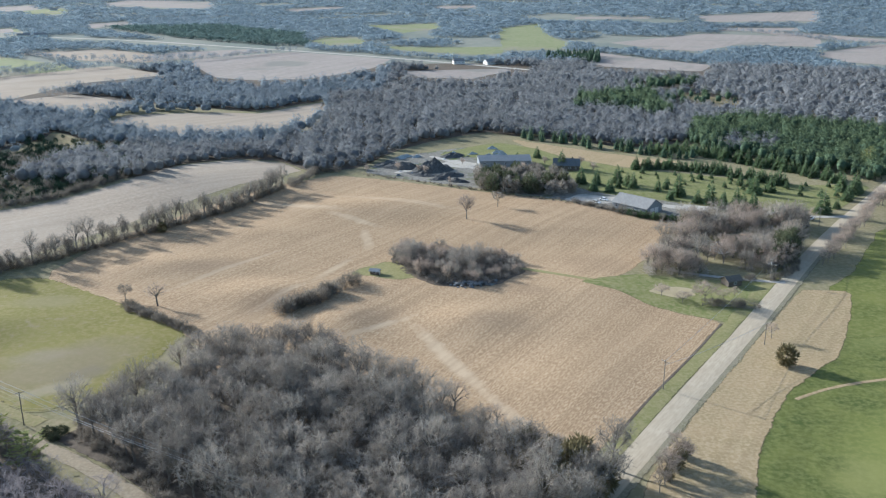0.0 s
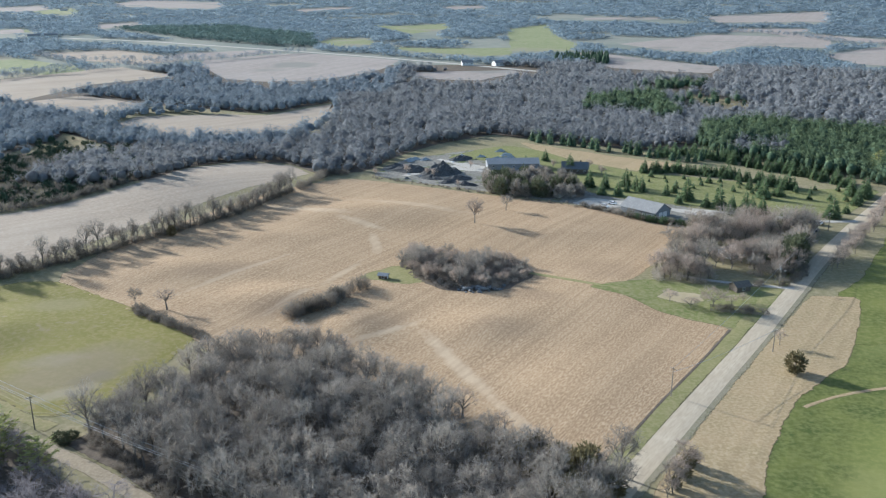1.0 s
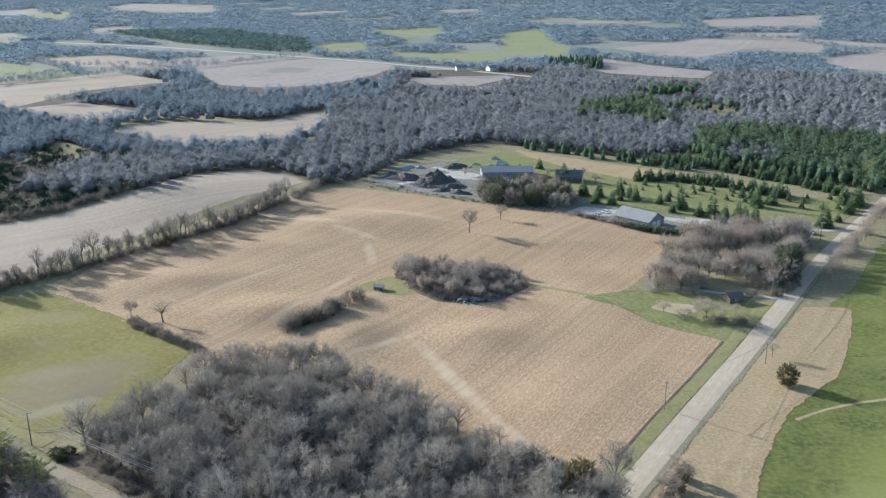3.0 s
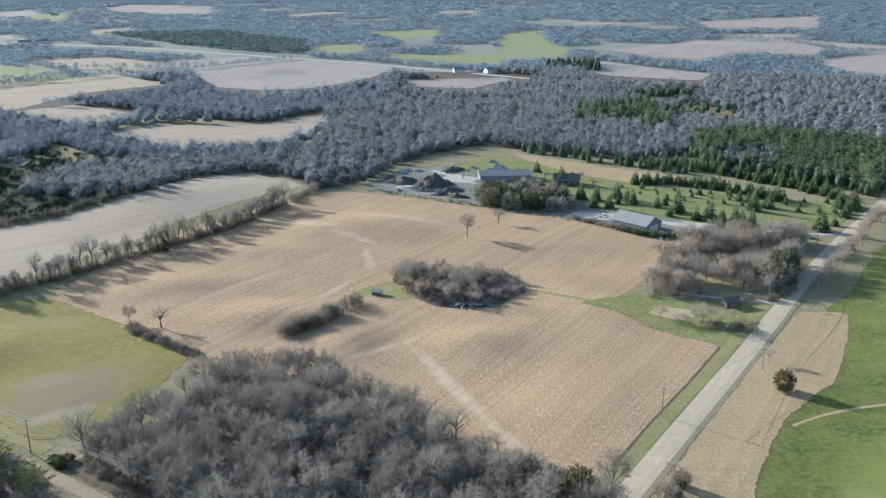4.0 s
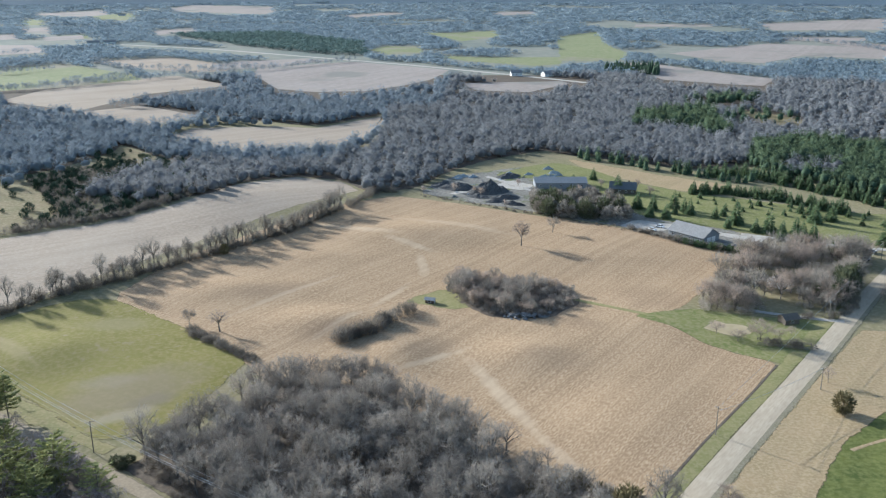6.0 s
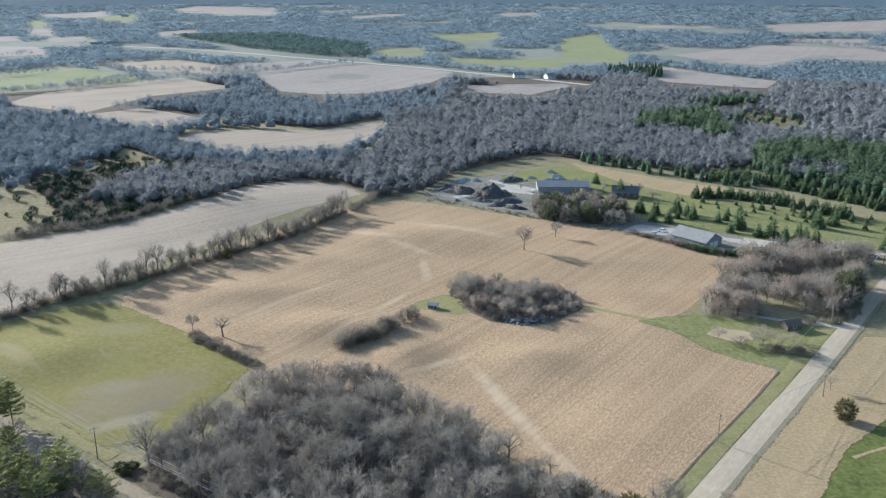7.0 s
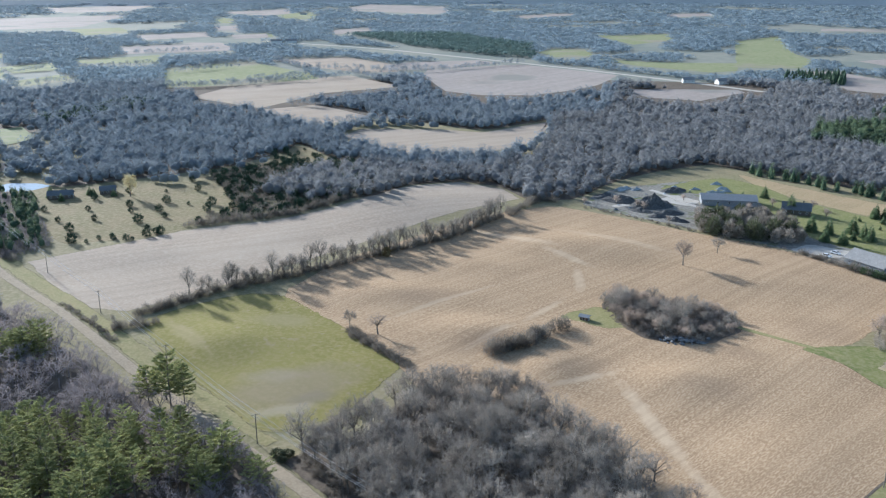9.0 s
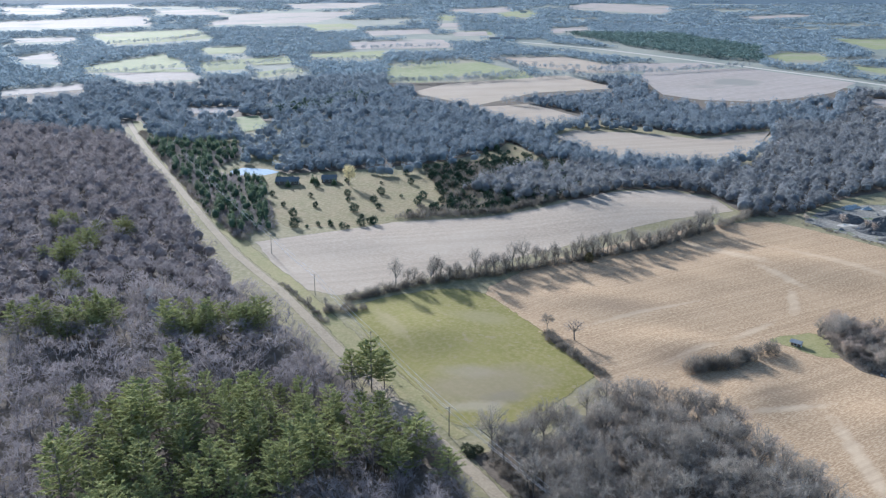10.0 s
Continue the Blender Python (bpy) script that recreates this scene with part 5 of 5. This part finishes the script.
gabled("field_shelter", -26, 317, -15, 3.4, 2.3, 1.6, 2.1, M_BROWN, M_STEEL, "small field shelter with a pale roof", "shed", 1, 1)
gabled("house", -350, 434, 30, 14, 7, 2.6, 4.6, M_BROWN, M_SHINGLE, "dark-roofed house beside the meadow", "house", 1, 4, True)
gabled("cabin", -253, 229, 20, 8, 6, 2.6, 4.4, M_WHITE, M_ROOF, "small white cabin among the leafless woods", "house", 1, 2)
gabled("cabin", -268, 240, -30, 7, 5, 2.6, 4.2, M_WHITE, M_ROOF, "small pale cabin among the leafless woods", "house", 1, 2)
gabled("house", -330, 452, 30, 9, 7, 2.6, 4.6, M_BROWN, M_SHINGLE, "second dark-roofed house beside the meadow", "house", 1, 3)
for x, y, a in ((-770, 1645, 20), (-745, 1660, 25), (-1243, 2885, 10), (-695, 648, 40), (-619, 481, 30), (-1850, 2050, 15), (20, 1145, 10), (60, 1140, 30), (95, 1155, -10)):
    gabled("distant_house", x, y, a, 22 if y > 1500 else 14, 10, 4, 7, M_WHITE, M_ROOF, "distant pale farm building", "house", 1, 3)


def car(x, y, turn, paint, label):
    c = thing("parked_car", label, "car")
    part("body", prism([(-0.9, 0.35), (0.9, 0.35), (0.92, 0.75), (0.8, 0.95), (-0.8, 0.95), (-0.92, 0.75)], -2.2, 2.2), M_CAR[paint], c)
    part("cabin", prism([(-0.78, 0.95), (0.78, 0.95), (0.62, 1.5), (-0.62, 1.5)], -1.5, 0.8), M_GLASS, c)
    part("roof", box(-0.35, 0, 1.53, 2.1, 1.25, 0.07, 0.02), M_CAR[paint], c)
    for a in (-1.35, 1.35):
        for b in (-0.82, 0.82):
            bm = bmesh.new()
            bmesh.ops.create_cone(bm, segments=14, cap_ends=True, radius1=0.34, radius2=0.34, depth=0.22, matrix=Matrix.Translation((a, b, 0.34)) @ Matrix.Rotation(radians(90), 4, "X"))
            part("wheel", bm, M_TYRE, c)
    c.matrix_basis = Matrix.Translation((x, y, land(x, y) + 0.12)) @ Matrix.Rotation(radians(turn), 4, "Z")


car(172, 394, 30, "white", "white car parked on the gravel drive")
car(164, 382, 20, "dark", "dark car parked beside the drive")
car(77, 425, -45, "white", "white van parked beside the barn")
car(82, 431, -40, "white", "white car parked in the gravel yard")
field("barn_apron", [(60, 432), (72, 446), (92, 436), (112, 424), (132, 416), (124, 406), (108, 420), (92, 429), (78, 423)], M_GRAVEL, "pale gravel round the barn", 2, "yard", rough=0.6)
strip("farm_drive", [(193, 401), (178, 397), (160, 404), (140, 413), (120, 422)], 4, M_GRAVEL, "pale gravel farm drive", 3, "drive")
strip("house_drive", [(128, 307), (112, 311), (98, 315), (88, 322)], 3, M_GRAVEL, "pale drive to the farmhouse", 3, "drive")
strip("yard_drive", [(64, 448), (69, 480), (60, 499), (30, 503), (13, 512), (6, 530), (-8, 544)], 4, M_GRAVEL, "gravel track through the yard", 2, "drive")
field("sand_patch", [(74, 296), (80, 304), (90, 301), (92, 293), (82, 290)], M_SAND, "bare sandy patch on the farm lawn", 2, "ground", rough=2)


def mound(name, x, y, rx, ry, h, turn, material, label, category, seed):
    """A rough mound that runs out at its foot."""
    bm = bmesh.new()
    n = 22
    bmesh.ops.create_grid(bm, x_segments=n, y_segments=n, size=1)
    for v in bm.verts:
        r = math.hypot(v.co.x, v.co.y)
        k = max(0.0, 1 - r) ** 0.85
        k *= 1 + 0.5 * noise.noise(Vector((v.co.x * 3, v.co.y * 3, seed))) + 0.25 * noise.noise(Vector((v.co.x * 8, v.co.y * 8, seed)))
        v.co = (v.co.x * rx, v.co.y * ry, h * k - 0.3)
    me = bpy.data.meshes.new(name)
    bm.to_mesh(me)
    bm.free()
    me.materials.append(material)
    ob = tagged(new(name, me), label, category, "mounds in the yard")
    ob.matrix_basis = Matrix.Translation((x, y, land(x, y))) @ Matrix.Rotation(radians(turn), 4, "Z")


for i, (x, y, rx, ry, h, a) in enumerate(((-6, 505, 13, 9, 7.0, 20), (-24, 512, 14, 7, 4.0, -15), (-34, 520, 9, 6, 3.0, 30), (4, 490, 9, 5, 2.6, 10), (-12, 492, 9, 5, 2.0, -30), (8, 476, 8, 4, 2.2, -20), (-2, 481, 7, 4, 1.8, 15), (6, 545, 10, 6, 3.0, 40))):
    mound("soil_mound", x, y, rx, ry, h, a, M_SOIL, "dark mound of soil and compost in the yard", "mound", i * 1.7)
rng_t = random.Random(70)
for i in range(15):
    x, y = rng_t.uniform(-35, 45), 0
    y = 540 + x * 0.45 + rng_t.uniform(-16, 16)
    mound("tarpaulin_cover", x, y, rng_t.uniform(2.5, 5), rng_t.uniform(1.2, 2.2), rng_t.uniform(1.2, 2.4), rng_t.uniform(0, 60), M_TARP, "blue-grey tarpaulin over a low pile", "tarpaulin", 30 + i)
GROVE = [(15, 459), (34, 446), (57, 440), (72, 446), (65, 478), (47, 486), (21, 484)]
plant(farm_kinds[:1], [(120, 384)], 71, 0.8, 0.8)
grove_kinds = [tree_thing("grove_tree", *bush(165 + i, 2.9, 8.5 - i, 620), M_BARK, (M_TWIG, M_OLIVE, M_BRUSH)[i], ("dense rounded grey leafless tree before the shed", "rounded dark green tree before the shed", "dense rounded grey leafless tree before the shed")[i], group="trees before the shed") for i in range(3)]
plant(grove_kinds, scatter(GROVE, 5.6, 72), 72, 0.85, 1.3)
stuff("yard_weeds", brush_small, along([(-46, 494), (-20, 478), (14, 459), (50, 436), (88, 411), (108, 394)], 2.2, 73, 2.2), M_BRUSH, "dry weeds along the edge of the yard", "brush", 74, 0.25, 0.6)


def utility_pole(x, y, turn, tall=9.5, lamp=False):
    p = thing("utility_pole", "weathered wooden utility pole with a crossarm", "utility pole", "utility poles")
    bm = bmesh.new()
    bmesh.ops.create_cone(bm, segments=8, cap_ends=True, radius1=0.17, radius2=0.11, depth=tall + 1, matrix=Matrix.Translation((0, 0, tall / 2 - 0.5)))
    part("pole", bm, M_POLE, p)
    part("crossarm", box(0, 0.16, tall - 0.5, 2.4, 0.12, 0.14), M_POLE, p)
    for i in (-1.1, -0.45, 1.1):
        part("insulator", box(i, 0.16, tall - 0.36, 0.1, 0.1, 0.16), M_WHITE, p)
    if lamp:
        part("transformer", box(0, -0.35, tall - 1.6, 0.5, 0.45, 0.9, 0.1), M_STEEL, p)
        part("lamp_arm", box(0.9, 0, tall - 1.9, 1.8, 0.08, 0.08), M_STEEL, p)
        part("lamp_head", box(1.8, 0, tall - 1.95, 0.6, 0.3, 0.16), M_STEEL, p)
    p.matrix_basis = Matrix.Translation((x, y, land(x, y))) @ Matrix.Rotation(radians(turn), 4, "Z")


def wire(a, b, tall, off, sag=0.8, r=0.042):
    """A sagging cable between the tops of two poles."""
    d = Vector((b[0] - a[0], b[1] - a[1], 0)).normalized()
    s = Vector((d.y, -d.x, 0)) * off
    p0 = Vector((*a, land(*a) + tall)) + s
    p1 = Vector((*b, land(*b) + tall)) + s
    V, F = [], []
    for i in range(13):
        q = p0.lerp(p1, i / 12)
        q.z -= sag * 4 * (i / 12) * (1 - i / 12)
        V += [q + Vector((0, 0, r)), q + Vector((d.y, -d.x, -0.6)) * r, q - Vector((d.y, -d.x, 0.6)) * r]
        if i:
            k = 3 * i
            for a_, b_ in ((0, 1), (1, 2), (2, 0)):
                F += [(k - 3 + a_, k - 3 + b_, k + b_), (k - 3 + a_, k + b_, k + a_)]
    tagged(tri_mesh("power_line", [tuple(v) for v in V], F, M_WIRE), "thin sagging power cable between poles", "cable", "power cables")


LEFT_POLES = [(-10, 138), (-55, 167), (-107, 199), (-158, 236), (-212, 276), (-266, 314), (-322, 352), (-385, 398), (-450, 446)]
for a in LEFT_POLES:
    utility_pole(*a, 126 - 90)
for a, b in zip(LEFT_POLES, LEFT_POLES[1:]):
    for off in (-1.1, -0.45, 1.1):
        wire(a, b, 9.25, off)
RIGHT_POLES = [(61, 219), (123, 309), (172, 384)]
for i, a in enumerate(RIGHT_POLES):
    utility_pole(*a, -57, 8.8, i == 1)
utility_pole(100, 250, 33, 7.5)
wire((61, 219), (100, 250), 7.4, 0)
wire((61, 219), (123, 309), 8.6, 0)
wire((123, 309), (172, 384), 8.6, 0)


def rail_fence(line, label):
    f = thing("rail_fence", label, "fence")
    (a, b), (c, d) = line
    n = max(2, int(math.hypot(c - a, d - b) / 3))
    ang = math.atan2(d - b, c - a)
    ln = math.hypot(c - a, d - b)
    for i in range(n + 1):
        part("post", box(ln * i / n, 0, 0.6, 0.16, 0.16, 1.5), M_POLE, f)
    for z in (0.45, 0.8, 1.15):
        part("rail", box(ln / 2, 0.1, z, ln + 0.3, 0.08, 0.16), M_POLE, f)
    f.matrix_basis = Matrix.Translation((a, b, land(a, b))) @ Matrix.Rotation(ang, 4, "Z")


rail_fence(((90, 283), (107, 279)), "weathered grey rail fence beside the lawn")
rail_fence(((91, 287), (108, 283)), "second weathered grey rail fence by the lawn")


# dark evergreen screen in front of the barn, mown path in the crop
stuff("barn_screen", [join(bush(250 + i, 1.6, 3.0, 120)) for i in range(3)], along([(86, 407), (98, 397), (112, 392), (118, 394)], 1.6, 75, 1.0), M_SPRUCE, "dark evergreen screen beside the barn", "hedge", 76, 0.7, 1.2)
stuff("barn_brush", brush_small, along([(66, 426), (80, 414), (94, 403), (106, 397)], 1.2, 77, 1.5), M_BRUSH, "leafless brush along the barn", "brush", 78, 0.5, 1.1)
strip("mown_path", [(96, 214), (106, 221), (118, 224), (135, 228)], 1.4, M_HAY, "pale path through the green crop", 1, "path", wander=0.6)

# tree rows between the far fields
FAR_HEDGES = [
    [(-581, 914), (-520, 987), (-441, 1046)],
    [(-616, 1297), (-464, 1121)],
    [(-439, 1058), (-413, 1105)],
    [(-423, 1132), (-310, 1012)],
    [(-402, 1162), (-322, 1192), (-222, 1335)],
    [(-614, 1187), (-664, 1075)],
    [(-385, 837), (-340, 826)],
    [(557, 1940), (587, 1805), (656, 1687), (661, 1479), (706, 1421)],
    [(699, 2072), (801, 1940), (883, 1787)],
    [(-994, 819), (-952, 858), (-941, 932)],
    [(-623, 960), (-572, 932), (-510, 965), (-469, 1043)],
    [(-927, 940), (-884, 999), (-858, 1071)],
    [(-812, 1095), (-740, 1208), (-628, 1246)],
    [(-1375, 1193), (-1346, 1326), (-1396, 1512)],
    [(-764, 883), (-727, 980)],
    [(-890, 1337), (-789, 1449)],
    [(-519, 1193), (-415, 1178), (-342, 1226)],
    [(-514, 1027), (-486, 1052), (-473, 1118)],
    [(-300, 733), (-257, 746), (-242, 759)],
]
row_trees = [massed(85 + i, 3.8, 8.0, 90, 1.8, 0.3) for i in range(3)]
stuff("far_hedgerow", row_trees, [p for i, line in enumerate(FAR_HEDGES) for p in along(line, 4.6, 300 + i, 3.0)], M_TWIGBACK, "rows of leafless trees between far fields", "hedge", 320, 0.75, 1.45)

# low evergreens by the lane corner, and round the houses and yard
for x, y, q in ((-83, 231, 0.4), (-345, 428, 0.9), (-357, 432, 0.8), (-362, 440, 1.0), (-338, 445, 1.0), (-336, 446, 0.8), (-322, 446, 0.9), (-364, 428, 0.7), (-370, 433, 0.8)):
    copy_thing(spruce_kinds[0], Matrix.Translation((x, y, land(x, y))) @ Matrix.Diagonal((q * 1.1, q * 1.1, q, 1)))
for x, y, q in ((-10, 494, 0.9), (-26, 503, 1.0), (-14, 500, 0.8), (4, 470, 0.7), (-44, 498, 0.8), (12, 520, 0.8), (56, 500, 0.9), (62, 520, 0.9), (88, 500, 1.0), (84, 520, 0.9), (48, 508, 0.8)):
    copy_thing(thicket_kinds[1], Matrix.Translation((x, y, land(x, y))) @ Matrix.Diagonal((q, q, q, 1)))

# brush along the lane and the road verge
stuff("lane_hedge", brush_small, along([(-580, 528), (-465, 445), (-376, 380), (-322, 344.5), (-293, 324)], 1.7, 330, 1.3), M_BRUSH, "dark leafless hedge along the gravel lane", "hedge", 331, 0.8, 1.4)
stuff("lane_brush", brush_small, along([(-234, 281), (-209, 265.5), (-190, 253)], 1.1, 332, 1.0), M_BRUSH, "dark brush on the lane's field side", "brush", 333, 0.3, 0.6)
strip("ditch", [(41, 189.5), (58, 216.5), (77, 244.3), (91.8, 267)], 0.8, M_LITTER, "narrow dark ditch between stubble and verge", 2, "ditch", wander=0.5)
plant([row_kinds[0]], [(-205, 262), (-201, 268), (-197, 264)], 336, 0.6, 0.8)

stuff("corner_brush", brush_small, along([(-93, 198), (-91, 210), (-87, 220), (-83, 230)], 2.0, 340, 1.5) + along([(-122, 201), (-112, 194), (-104, 188), (-96, 180)], 1.5, 341, 2.0) + along([(-92, 197), (-80, 183), (-66, 171), (-50, 158), (-38, 149)], 1.1, 343, 1.6), M_BRUSH, "scrubby brush along the edge of the woods", "brush", 342, 0.4, 0.9)

# field stones heaped at the near end of the thicket
rng_s = random.Random(90)
stone_meshes = []
for i in range(4):
    bm = bmesh.new()
    bmesh.ops.create_icosphere(bm, subdivisions=1, radius=0.5)
    for v in bm.verts:
        v.co *= rng_s.uniform(0.75, 1.2)
        v.co.z *= 0.7
    me = bpy.data.meshes.new("stone")
    bm.to_mesh(me)
    bm.free()
    me.materials.append(M_STONE)
    stone_meshes.append(me)
pile = thing("stone_pile", "heap of pale grey field stones at the edge of the thicket", "stone pile")
for i in range(60):
    x, y = rng_s.gauss(10, 4.5), rng_s.gauss(304.5, 1.8)
    s = new("stone", stone_meshes[i % 4])
    s.parent = pile
    q = rng_s.uniform(0.7, 1.9)
    s.matrix_basis = Matrix.Translation((x, y, land(x, y) + 0.15 * q + max(0, 0.9 - 0.25 * math.hypot((x - 10) / 2, y - 304.5)))) @ Matrix.Rotation(rng_s.uniform(0, 6), 4, "Z") @ Matrix.Diagonal((q * 1.2, q, q, 1))

# ground and clutter of the farm yard
field("yard_grass", [(-4, 549), (20, 580), (40, 592), (60, 572), (75, 545), (66, 518), (52, 532), (30, 540), (12, 541)], M_LAWN, "patch of green grass behind the machine shed", 1, "grass")
field("yard_pad", [(-4, 518), (16, 508), (22, 524), (6, 536)], M_GRAVEL, "pale gravel pad in the farm yard", 1, "yard")
field("yard_track", [(-30, 500), (-8, 516), (-4, 520), (-2, 514), (-26, 496)], M_GRAVEL, "pale gravel track in the farm yard", 1.5, "track")
rng_y = random.Random(93)
for i in range(14):
    x, y = rng_y.uniform(-28, 30), 0
    y = 524 + x * 0.5 + rng_y.uniform(-22, 14)
    mound("rubble_heap", x, y, rng_y.uniform(1.2, 3.0), rng_y.uniform(0.8, 1.8), rng_y.uniform(0.6, 1.4), rng_y.uniform(0, 180), (M_STONE, M_TARP, M_GRAVEL)[i % 3], "low heap of rubble and debris in the yard", "rubble", 60 + i)
